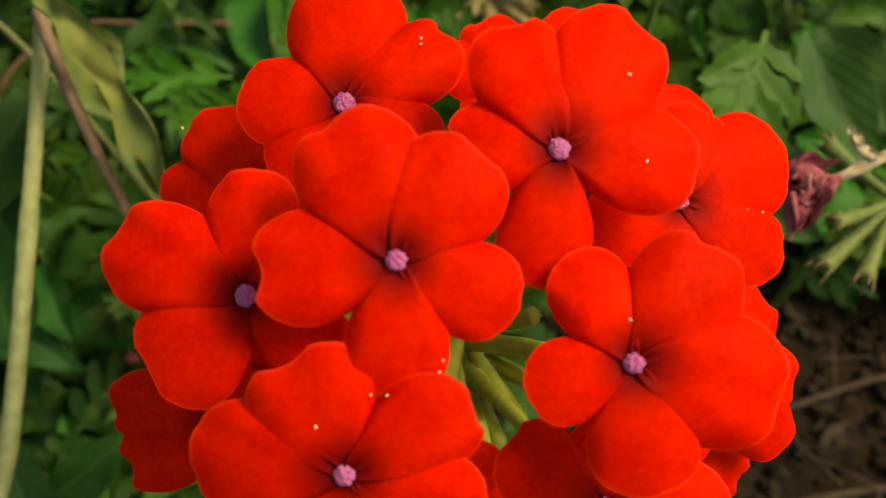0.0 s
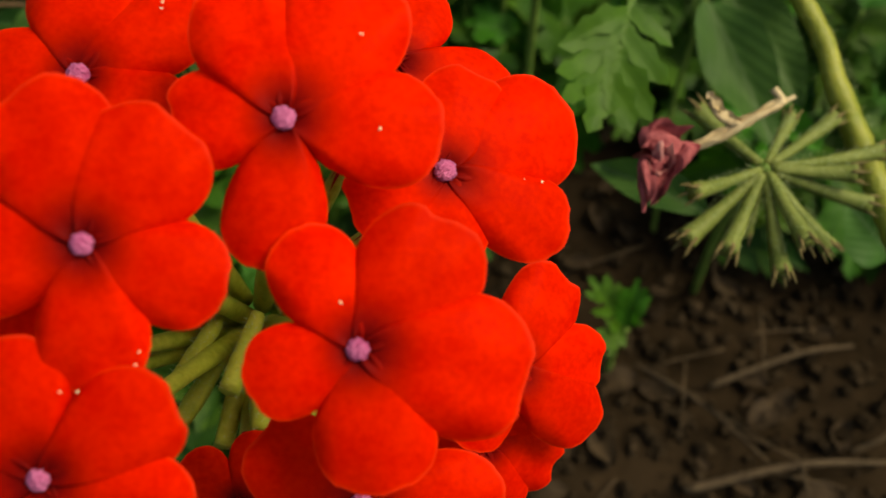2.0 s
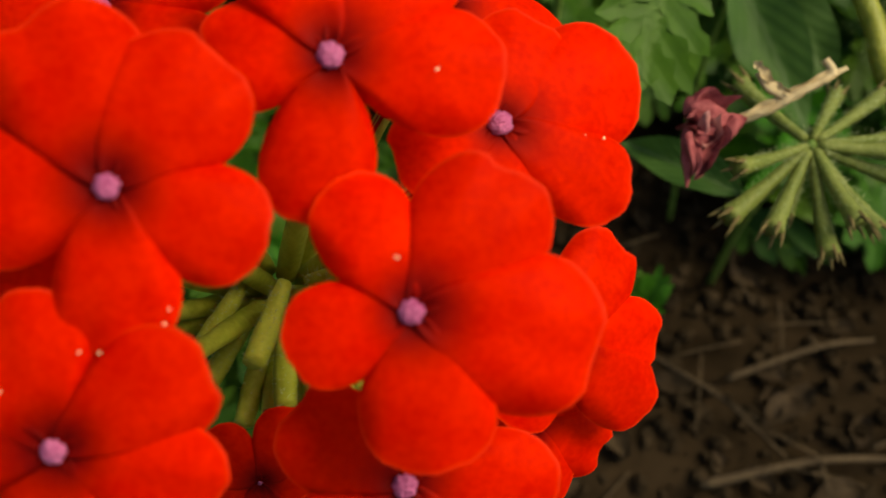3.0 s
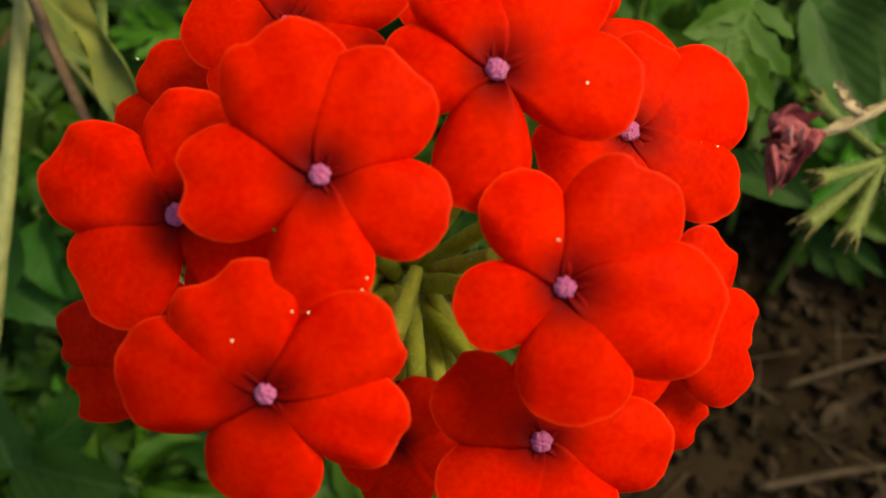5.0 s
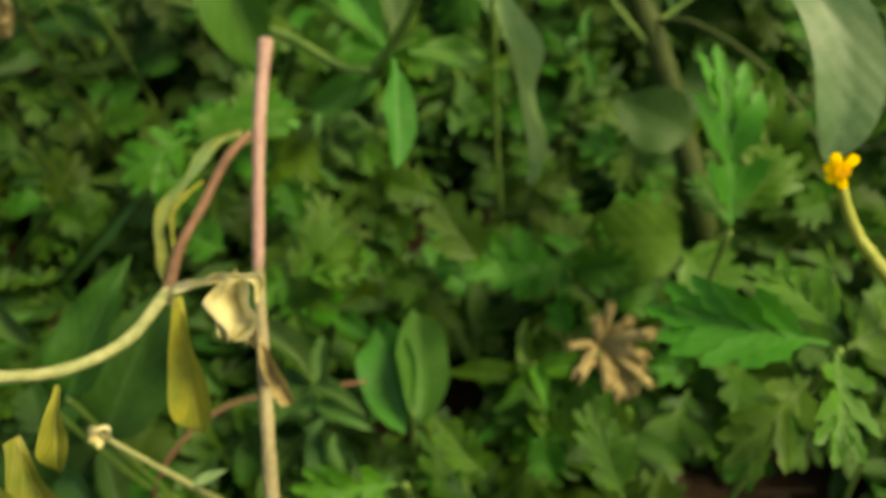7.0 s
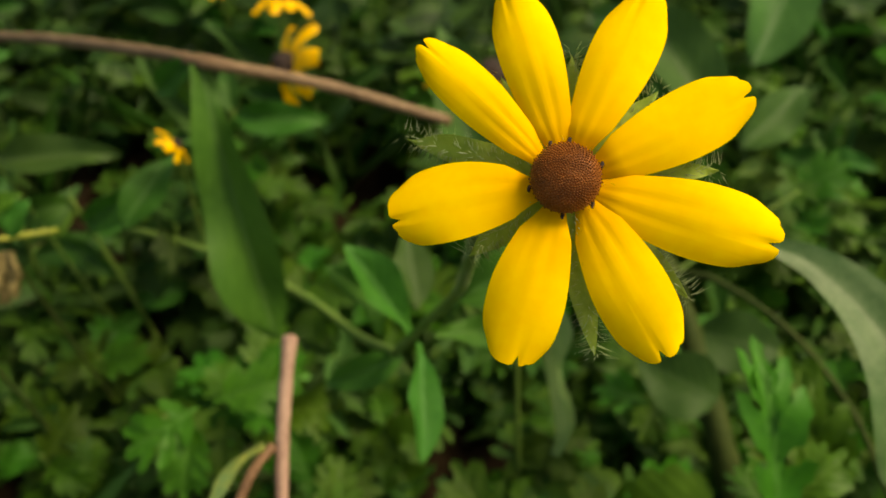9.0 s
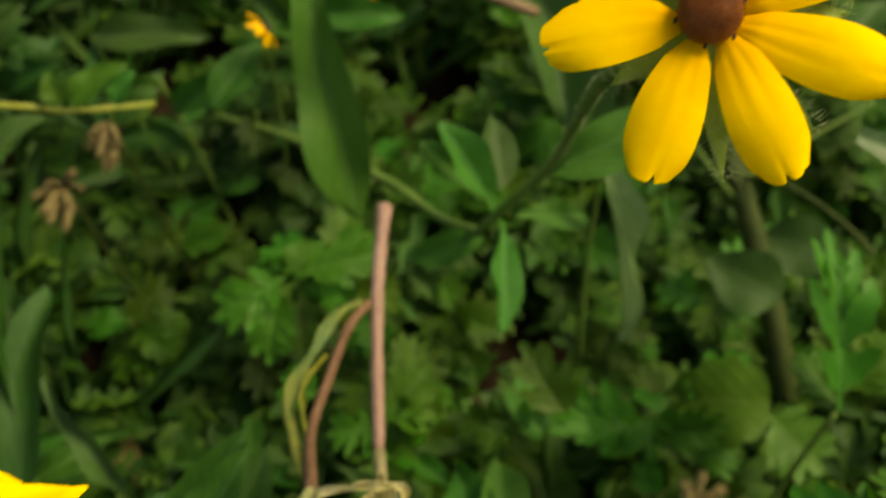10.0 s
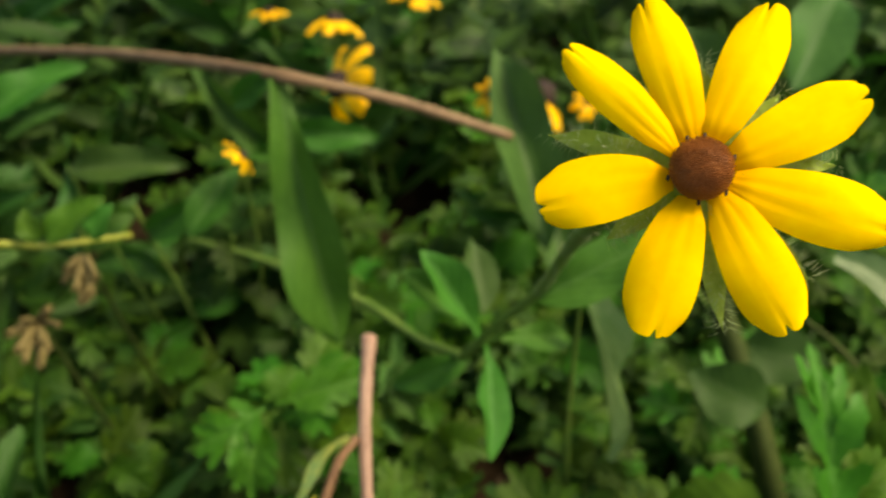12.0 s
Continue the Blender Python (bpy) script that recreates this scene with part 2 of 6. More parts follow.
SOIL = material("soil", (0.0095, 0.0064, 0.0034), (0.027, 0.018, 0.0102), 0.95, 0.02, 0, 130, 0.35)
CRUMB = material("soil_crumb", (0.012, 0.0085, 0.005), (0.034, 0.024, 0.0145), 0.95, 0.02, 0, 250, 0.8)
STONE = material("pale_stone", (0.42, 0.40, 0.37), (0.62, 0.60, 0.56), 0.8, 0.3, 0, 200, 0.5)


# ---- shapes ----
def mm(*p):
    return Vector(p) / 1000


def link(name, data, parent=None, label=""):
    ob = new(name, data)
    if parent is not None:
        ob.parent = parent
        ob.matrix_parent_inverse = parent.matrix_basis.inverted()
    if label:
        ob["label"] = label
    return ob


def mesh_of(name, verts, faces, mat, smooth=True, uvs=None):
    me = bpy.data.meshes.new(name)
    me.from_pydata([tuple(v) for v in verts], [], faces)
    if uvs:
        layer = me.uv_layers.new(name="UVMap")
        for loop in me.loops:
            layer.data[loop.index].uv = uvs[loop.vertex_index]
    me.materials.append(mat)
    me.polygons.foreach_set("use_smooth", [smooth] * len(me.polygons))
    me.update()
    return me


def basis(origin, along, face, width, length):
    """A pose whose y runs along, whose z looks towards face, with its own scale across and along."""
    y = Vector(along).normalized()
    z = Vector(face) - Vector(face).dot(y) * y
    z = z.normalized() if z.length > 1e-6 else y.orthogonal().normalized()
    x = y.cross(z)
    turn = Matrix((x, y, z)).transposed().to_4x4()
    return Matrix.Translation(origin) @ turn @ Matrix.Diagonal((width, length, length, 1))


def sheet(rows, cols, place):
    """Vertices and quads of a grid: place(v, s), v from 0 to 1, s from -1 to 1."""
    verts = [place(r / rows, 2 * c / cols - 1) for r in range(rows + 1) for c in range(cols + 1)]
    w = cols + 1
    faces = [(r * w + c, r * w + c + 1, (r + 1) * w + c + 1, (r + 1) * w + c) for r in range(rows) for c in range(cols)]
    return verts, faces


def leaf_outline(kind, v, rng):
    """Half the width at v; 0.5 is the widest."""
    if kind == "lance":
        return 0.5 * (max(0.0, math.sin(math.pi * v ** 0.8)) ** 0.85 * 0.98 + 0.02 * (1 - v))
    if kind == "blade":
        return 0.5 * min(1, 0.6 + 2 * v) * (1 - v ** 3) ** 0.7 + 0.004
    if kind == "scallop":
        return 0.5 * max(0.0, math.sin(math.pi * min(1, v * 0.96 + 0.03) ** 0.75)) ** 0.55 * (0.80 + 0.20 * abs(math.sin(v * math.pi * 4.2 + 0.4)) ** 0.7) + 0.008
    if kind == "oblance":
        return 0.5 * (0.22 + 0.78 * math.sin(math.pi * 0.5 * min(1, v / 0.64)) ** 1.4) * max(0.0, 1 - max(0, (v - 0.64) / 0.36) ** 1.9) ** 0.8 + 0.003
    return 0.5 * max(0.0, math.sin(math.pi * v ** 0.72)) ** 0.6 * (0.94 + 0.06 * math.cos(v * 70)) + 0.01


def lobed_leaf_shape(seed, droop, fold, rows=8, cols=4):
    """A deeply cut leaf: a broad midrib with two or three pairs of toothed lobes and one at the tip."""
    rng = random.Random(seed)
    verts, faces = [], []
    a, b = rng.uniform(0, 6), rng.uniform(0, 6)

    def bend(x, y):
        return x + 0.04 * math.sin(2.4 * y + a), y, fold * abs(x) - droop * y * y + 0.35 * droop * y + 0.03 * math.sin(9 * y + b) * x * 4

    def lobe(y0, angle, length, width, rows):
        k, d = len(verts), radians(angle)

        def place(v, s):
            saw = (v * 2.5 + 0.15) % 1
            h = 0.5 * width * max(0.04, math.sin(math.pi * (0.16 + 0.84 * v)) ** 0.8) * (1.25 - 0.65 * saw)
            p, q = s * h, v * length + 0.35 * abs(s) * h * v
            lift = 0.3 * p * p / width + 0.09 * v * length * math.sin(3 * v + b + y0 * 9)
            x, y, z = bend(p * math.cos(d) + q * math.sin(d), y0 + q * math.cos(d) - p * math.sin(d))
            return x, y, z + lift
        sv, sf = sheet(rows, cols, place)
        verts.extend(sv)
        faces.extend(tuple(i + k for i in f) for f in sf)
    sv, sf = sheet(rows, 2, lambda v, s: bend(s * (0.022 + 0.07 * math.sin(math.pi * v) ** 2), v * 0.8))
    verts.extend(sv)
    faces.extend(sf)
    pairs = rng.choice((3, 3, 4))
    for i in range(pairs):
        f = i / (pairs - 1)
        for side in (-1, 1):
            lobe(0.16 + 0.44 * f + rng.uniform(-0.02, 0.02), side * (58 - 18 * f + rng.uniform(-8, 8)), 0.28 + 0.24 * math.sin(math.pi * (0.2 + 0.6 * f)) + rng.uniform(-0.05, 0.05), rng.uniform(0.15, 0.20), rows)
    lobe(0.58, rng.uniform(-6, 6), 0.42, 0.26, rows + 2)
    return verts, faces


def lobed_leaf_mesh(mat, seed, droop, fold):
    return mesh_of("lobed_leaf", *lobed_leaf_shape(seed, droop, fold), mat)


def leaf_mesh(kind, mat, seed, droop, fold):
    """A leaf one long and one wide, from its base at 0 along y."""
    if kind == "lobed":
        return lobed_leaf_mesh(mat, seed, droop, fold)
    rng = random.Random(seed)
    rows, cols = {"lance": (18, 6), "oblance": (24, 8), "blade": (14, 4), "round": (28, 8), "scallop": (36, 8)}[kind]
    a, b, twist = rng.uniform(0, 6), rng.uniform(0, 6), rng.uniform(-0.25, 0.25)

    def place(v, s):
        h = leaf_outline(kind, v, rng)
        x = s * h
        y = v + 0.032 * abs(x) * (1 - v)
        z = fold * abs(x) - droop * v * v + 0.35 * droop * v
        z += 0.035 * math.sin(9 * v + a) * s + 0.025 * math.sin(14 * v + b) * s * s + twist * v * x
        return x + 0.05 * math.sin(2.4 * v + a), y, z
    verts, faces = sheet(rows, cols, place)
    return mesh_of(kind + "_leaf", verts, faces, mat)


LEAF_MESHES = {}


def leaf(parent, kind, mat, base, tip, width, face=(0, -0.45, 0.9), seed=0, droop=0.18, fold=0.25, name="leaf", label=""):
    """One leaf from base to tip; meshes are shared between alike leaves. Places and width in millimetres."""
    key = kind, mat.name, seed % 5, round(droop, 2), round(fold, 2)
    if key not in LEAF_MESHES:
        LEAF_MESHES[key] = leaf_mesh(kind, mat, seed % 5 + 11, droop, fold)
    base, tip = mm(*base), mm(*tip)
    ob = link(name, LEAF_MESHES[key], parent, label)
    ob.matrix_basis = basis(base, tip - base, face, width / 1000, (tip - base).length)
    return ob


def spline(points, steps):
    """A smooth run through the points."""
    pts = [Vector(p) for p in points]
    pts = [2 * pts[0] - pts[1], *pts, 2 * pts[-1] - pts[-2]]
    out = []
    for i in range(1, len(pts) - 2):
        p0, p1, p2, p3 = pts[i - 1 : i + 3]
        for k in range(steps):
            t = k / steps
            out.append(0.5 * (2 * p1 + (p2 - p0) * t + (2 * p0 - 5 * p1 + 4 * p2 - p3) * t * t + (3 * p1 - p0 - 3 * p2 + p3) * t ** 3))
    return out + [pts[-2]]


def tube(verts, faces, points, radius, sides=8, steps=6, rough=0.08, rng=None):
    """Adds a tapering, slightly uneven tube along the points; radius(v) in metres."""
    run = spline(points, steps) if len(points) > 2 else [Vector(points[0]).lerp(Vector(points[-1]), k / steps) for k in range(steps + 1)]
    rng = rng or random.Random(5)
    side = (run[1] - run[0]).orthogonal().normalized()
    start = len(verts)
    for i, p in enumerate(run):
        way = (run[min(i + 1, len(run) - 1)] - run[max(i - 1, 0)]).normalized()
        side = (side - side.dot(way) * way).normalized()
        up = way.cross(side)
        r = radius(i / (len(run) - 1)) * (1 + rng.uniform(-rough, rough))
        for k in range(sides):
            a = 2 * math.pi * k / sides
            rr = r * (1 + (0.07 if k % 2 else -0.03))
            verts.append(p + rr * (math.cos(a) * side + math.sin(a) * up))
    n = len(run)
    for i in range(n - 1):
        for k in range(sides):
            a, b = start + i * sides + k, start + i * sides + (k + 1) % sides
            faces.append((a, b, b + sides, a + sides))
    faces.append(tuple(start + k for k in reversed(range(sides))))
    faces.append(tuple(start + (n - 1) * sides + k for k in range(sides)))
    return run


def stem(name, parent, points, r0, r1, mat, sides=8, label="", nodes_at=()):
    """A stem through points (mm), from radius r0 to r1 (mm), thickened at its joints."""
    verts, faces = [], []

    def radius(v):
        swell = sum(0.35 * math.exp(-((v - n) / 0.015) ** 2) for n in nodes_at)
        return (r0 + (r1 - r0) * v) * (1 + swell) / 1000
    tube(verts, faces, [mm(*p) for p in points], radius, sides, 10)
    return link(name, mesh_of(name, verts, faces, mat), parent, label)


def hairs(name, parent, points, reach, count, length, seed, mat=HAIR, spread=1.0):
    """Fine hairs all round a run of points (mm); reach: the stem's radius."""
    rng = random.Random(seed)
    run = spline([mm(*p) for p in points], 12)
    verts, faces = [], []
    for _ in range(count):
        i = rng.randrange(len(run) - 1)
        p = run[i].lerp(run[i + 1], rng.random())
        way = (run[i + 1] - run[i]).normalized()
        out = way.orthogonal().normalized()
        out.rotate(Matrix.Rotation(rng.uniform(0, 6.283), 3, way))
        out = (out * spread + way * rng.uniform(-0.1, 0.5)).normalized()
        a = p + out * reach / 1000 * 0.9
        b = a + out * length / 1000 * rng.uniform(0.6, 1.2)
        w = way.cross(out).normalized() * 0.00007
        k = len(verts)
        verts += [a - w, a + w, a + way * 0.00006, b]
        faces += [(k, k + 1, k + 3), (k + 1, k + 2, k + 3), (k + 2, k, k + 3)]
    return link(name, mesh_of(name, verts, faces, mat), parent)


def blob(verts, faces, centre, radii, rng, rings=5, sides=8, uneven=0.15, turn=None):
    """Adds an uneven rounded lump."""
    start = len(verts)
    turn = turn or Euler((rng.uniform(0, 6), rng.uniform(0, 6), rng.uniform(0, 6))).to_matrix()
    for r in range(rings + 1):
        a = math.pi * r / rings
        for s in range(sides):
            b = 2 * math.pi * s / sides
            k = 1 + rng.uniform(-uneven, uneven) if 0 < r < rings else 1
            p = Vector((radii[0] * math.sin(a) * math.cos(b) * k, radii[1] * math.sin(a) * math.sin(b) * k, radii[2] * math.cos(a) * k))
            verts.append(Vector(centre) + turn @ p)
    for r in range(rings):
        for s in range(sides):
            i, j = start + r * sides + s, start + r * sides + (s + 1) % sides
            faces.append((i, j, j + sides, i + sides))


# ---- the verbena ----
def red_petal_mesh(seed):
    """A broad obovate petal, one long and one wide, with a shallow notch, a waved rim and a base that merges into its neighbours."""
    rng = random.Random(seed)
    notch, a, b, arch = rng.choice((0.015, 0.03, 0.05, 0.08)), rng.uniform(0, 6), rng.uniform(0, 6), rng.uniform(0.03, 0.06)
    skew, off = rng.uniform(-0.05, 0.05), rng.uniform(-0.12, 0.12)

    def edge(s):
        if abs(s) <= 0.8:
            phi = radians(116) * s / 0.8
            x = 0.5 * math.copysign(abs(math.sin(phi)) ** 0.88, phi)
            y = 0.62 + 0.38 * math.copysign(abs(math.cos(phi)) ** 0.92, math.cos(phi))
        else:
            k = (abs(s) - 0.8) / 0.2
            x, y = math.copysign(0.455 * (1 - k) + 0.075 * k + 0.06 * math.sin(math.pi * k), s), 0.443 * (1 - k)
        cut = notch * math.exp(-((s - off) / 0.10) ** 2) - (0.010 * math.sin(13 * s + a) + 0.006 * math.sin(37 * s + b)) * (1 - abs(s))
        return x + skew * y, y - cut

    def place(v, s):
        x, y = edge(s)
        x, y = x * v, y * v
        z = 0.6 * arch * math.sin(math.pi * v) - 0.12 * v ** 3 - 0.09 * x * x * v - 0.03 * math.exp(-((v / 0.13) ** 2))
        z += 0.016 * v ** 3 * math.sin(6 * s + b) + 0.012 * v ** 4 * math.sin(15 * s + a)
        return x, y, z
    verts, faces = sheet(12, 32, place)
    return mesh_of("red_petal", verts, faces, RED, uvs=[(c / 32, r / 12) for r in range(13) for c in range(33)])


RED_PETALS = [red_petal_mesh(s) for s in range(9)]


def eye_mesh():
    """The furry pink plug of the throat."""
    rng = random.Random(3)
    verts, faces = [], []
    blob(verts, faces, (0, 0, 0), (1, 1, 0.6), rng, 14, 22, 0.13, Matrix.Identity(3))
    return mesh_of("eye", verts, faces, EYE_PINK)


EYE_MESH = eye_mesh()


def verbena_floret(head, centre, normal, hub, petals, seed, size_eye=1.0):
    """One five-petalled flower: a tube that runs from the hub to the centre, a pink eye and petals given by (turn in degrees, length, width)."""
    rng = random.Random(seed)
    c, n, h = mm(*centre), Vector(normal).normalized(), mm(*hub)
    x = Vector((1, 0, 0)) - Vector((1, 0, 0)).dot(n) * n
    x.normalize()
    y = n.cross(x)
    verts, faces = [], []
    tube(verts, faces, [h.lerp(c, 0.35), h.lerp(c, 0.8) - n * 0.001, c - n * 0.0024, c - n * 0.0014], lambda v: (0.0007 + 0.0006 * v ** 8), 12, 6)
    floret = link("floret", mesh_of("corolla_tube", verts, faces, RED_TUBE), head)
    verts, faces = [], []
    tube(verts, faces, [h, h.lerp(c, 0.3) - n * 0.0008, h.lerp(c, 0.66) - n * 0.001], lambda v: 0.0005 + 0.0009 * math.sin(1.2 + v * 1.5) , 8, 5)
    link("calyx", mesh_of("calyx", verts, faces, CALYX_BRIGHT), floret, "ribbed hairy green calyx")
    eye = link("eye", EYE_MESH, floret, "furry pink throat")
    eye.matrix_basis = Matrix.Translation(c + n * 0.0001) @ n.to_track_quat("Z", "Y").to_matrix().to_4x4() @ Matrix.Scale(size_eye / 1000, 4)
    for i, (turn, length, width) in enumerate(sorted(petals)):
        out = math.cos(radians(turn)) * x + math.sin(radians(turn)) * y
        petal = link("petal", RED_PETALS[(seed * 2 + i * 4) % 9], floret)
        roll = out.cross(n) * rng.uniform(0.02, 0.06)
        petal.matrix_basis = basis(c + n * (0.00007 * i - 0.0002), out + n * rng.uniform(-0.02, 0.03), n + roll + out * rng.uniform(-0.03, 0.03), width / 1000, length / 1000)
    return floret


# ---- coneflowers ----
def yellow_petal_mesh(seed, droop=0.1):
    """A ray petal: narrow rolled base, two soft grooves, a blunt notched end."""
    rng = random.Random(seed)
    a, b, off = rng.uniform(0, 6), rng.uniform(0, 6), rng.choice((-0.22, 0.1, 0.25))

    def place(v, s):
        h = 0.5 * (0.50 + 0.50 * math.sin(math.pi * 0.5 * min(1, v / 0.62)) ** 1.2) * (1 - 0.24 * max(0, (v - 0.6) / 0.4) ** 2.4)
        h *= 0.62 + 0.38 * min(1, v / 0.16)
        cut = 0.13 * abs(s) ** 3.5 + 0.07 * math.exp(-((s - off) / 0.08) ** 2) + 0.02 * math.exp(-((s + 0.55) / 0.12) ** 2)
        y = v * (1 - cut * v ** 4)
        x = s * h + 0.035 * math.sin(2.5 * v + a)
        groove = -0.011 * (math.exp(-((s - 0.3) / 0.12) ** 2) + math.exp(-((s + 0.3) / 0.12) ** 2)) * math.sin(math.pi * min(1, v * 1.05)) ** 0.6 * max(0.12, 1 - v / 0.75)
        z = groove - droop * v * v + 0.10 * v * (1 - v) - 0.05 * s * s * (0.4 + v) - 0.05 * max(0, 1 - v / 0.12)
        z += 0.014 * math.sin(8 * v + b) * s
        return x, y, z
    verts, faces = sheet(24, 18, place)
    return mesh_of("yellow_petal", verts, faces, YELLOW)


YELLOW_PETALS = [yellow_petal_mesh(s, 0.05 + 0.03 * (s % 3)) for s in range(5)]
CURLED_PETALS = [yellow_petal_mesh(21, 0.25), yellow_petal_mesh(22, 0.2), yellow_petal_mesh(23, 0.3)]


def cone_disc(parent, centre, normal, radius, height, mat, seed, count=480, uneven=0.004):
    """The domed centre, covered with small knobs in spirals."""
    rng = random.Random(seed)
    verts, faces = [], []
    blob(verts, faces, (0, 0, 0), (0.955, 0.955, height * 0.965), rng, 12, 24, 0.01, Matrix.Identity(3))
    for i in range(count):
        f = (i + 0.5) / count
        r, a = math.sqrt(f) + rng.uniform(-uneven, uneven), i * 2.39996 + rng.uniform(-4, 4) * uneven
        z = height * math.sqrt(max(0.0, 1 - r * r * 0.98)) * (1 + rng.uniform(-2, 2) * uneven)
        blob(verts, faces, (r * math.cos(a) * 0.98, r * math.sin(a) * 0.98, z), (0.031, 0.031, 0.046 * rng.uniform(0.6, 1.4)), rng, 2, 6, 0.1, Matrix.Identity(3))
    ob = link("disc", mesh_of("disc", verts, faces, mat), parent)
    n = Vector(normal).normalized()
    ob.matrix_basis = Matrix.Translation(mm(*centre)) @ n.to_track_quat("Z", "Y").to_matrix().to_4x4() @ Matrix.Scale(radius / 1000, 4)
    return ob


def hairy_sepal(parent, base, tip, width, face, seed):
    """A narrow green bract with bristles on both edges."""
    ob = leaf(parent, "lance", SEPAL, base, tip, width, face, seed, 0.1, 0.03, "sepal")
    hairs("bristle", ob, [base, tuple((a + b) / 2 for a, b in zip(base, tip)), tip], width * 0.30, 260, 2.1, seed + 70)
    return ob


def cone_flower(root, centre, normal, disc_radius, petals, seed, dark=False, meshes=None):
    """Ray petals (turn, length from the centre, width, lift) round a domed disc."""
    rng = random.Random(seed)
    c, n = mm(*centre), Vector(normal).normalized()
    x = (Vector((1, 0, 0)) - Vector((1, 0, 0)).dot(n) * n).normalized()
    y = n.cross(x)
    cone_disc(root, centre, normal, disc_radius, 0.72, DISC_DARK if dark else DISC, seed, 760 if dark else 620, 0.03 if dark else 0.004)
    pool = meshes or YELLOW_PETALS
    verts, faces = [], []
    blob(verts, faces, (0, 0, 0), (0.0003, 0.0003, 0.0006), rng, 4, 5)
    anther = mesh_of("anther", verts, faces, DISC_DARK)
    for i in range(6):
        d = x.copy()
        d.rotate(Matrix.Rotation(i * 1.05 + rng.uniform(-0.45, 0.45), 3, n))
        link("anther", anther, root, "tiny black anther").location = c + d * disc_radius * 0.00102 + n * 0.0003
    for i, (turn, length, width, lift) in enumerate(petals):
        a = radians(turn)
        out = math.cos(a) * x + math.sin(a) * y
        start = disc_radius * 0.85
        petal = link("petal", pool[(seed + i) % len(pool)], root)
        petal.matrix_basis = basis(c + out * start / 1000 - n * (0.0006 + 0.0003 * (i % 2)), out + n * lift, n + out.cross(n) * rng.uniform(-0.15, 0.15), width / 1000, (length - start) / 1000)


def limp_petal(parent, points, widths, face, seed):
    """A tired ray petal that bends along the points (mm), with its width at each of them, soft grooves and a waved rim."""
    rng = random.Random(seed)
    a, b = rng.uniform(0, 6), rng.uniform(0, 6)
    run, cols = spline([mm(*p) for p in points], 7), 14
    m = basis(run[0], run[-1] - run[0], face, 0.02, (run[-1] - run[0]).length)
    back, n = m.inverted(), len(run)
    verts, faces, side = [], [], None
    for i, p in enumerate(run):
        way = (run[min(i + 1, n - 1)] - run[max(i - 1, 0)]).normalized()
        if side is None:
            side = way.cross(Vector(face)).normalized()
        side = (side - side.dot(way) * way).normalized()
        up = side.cross(way)
        v = i / (n - 1)
        k = min(v * (len(widths) - 1), len(widths) - 1.001)
        w = 0.0005 * (widths[int(k)] + (widths[int(k) + 1] - widths[int(k)]) * (k - int(k)))
        for c in range(cols + 1):
            q = 2 * c / cols - 1
            bend = -0.22 * q * q - 0.05 * (math.exp(-((q - 0.35) / 0.12) ** 2) + math.exp(-((q + 0.3) / 0.12) ** 2)) + 0.10 * math.sin(7 * v + a) * q + 0.07 * v * math.sin(15 * v + 3 * q + b)
            verts.append(back @ (p + side * w * q + up * w * bend + way * w * 0.10 * math.sin(5 * q + b) * v))
    for i in range(n - 1):
        for c in range(cols):
            j = i * (cols + 1) + c
            faces.append((j, j + 1, j + cols + 2, j + cols + 1))
    ob = link("petal", mesh_of("limp_petal", verts, faces, YELLOW), parent, "limp bent yellow petal")
    ob.matrix_basis = m
    return ob


# ---- small parts ----
def speck(parent, at, size=0.8, label="cream crumb of pollen"):
    """A crumb of pollen, or a pale scar, on a petal."""
    rng = random.Random(int(abs(at[0] * 97 + at[1] * 31)))
    verts, faces = [], []
    p = mm(*at)
    for _ in range(3):
        blob(verts, faces, p + Vector((rng.uniform(-1, 1), rng.uniform(-1, 1), rng.uniform(-1, 1))) * 0.00016 * size, (0.00012 * size, 0.00019 * size, 0.00011 * size), rng, 4, 6, 0.3)
    return link("pollen_crumb", mesh_of("pollen_crumb", verts, faces, SPECK), parent, label)


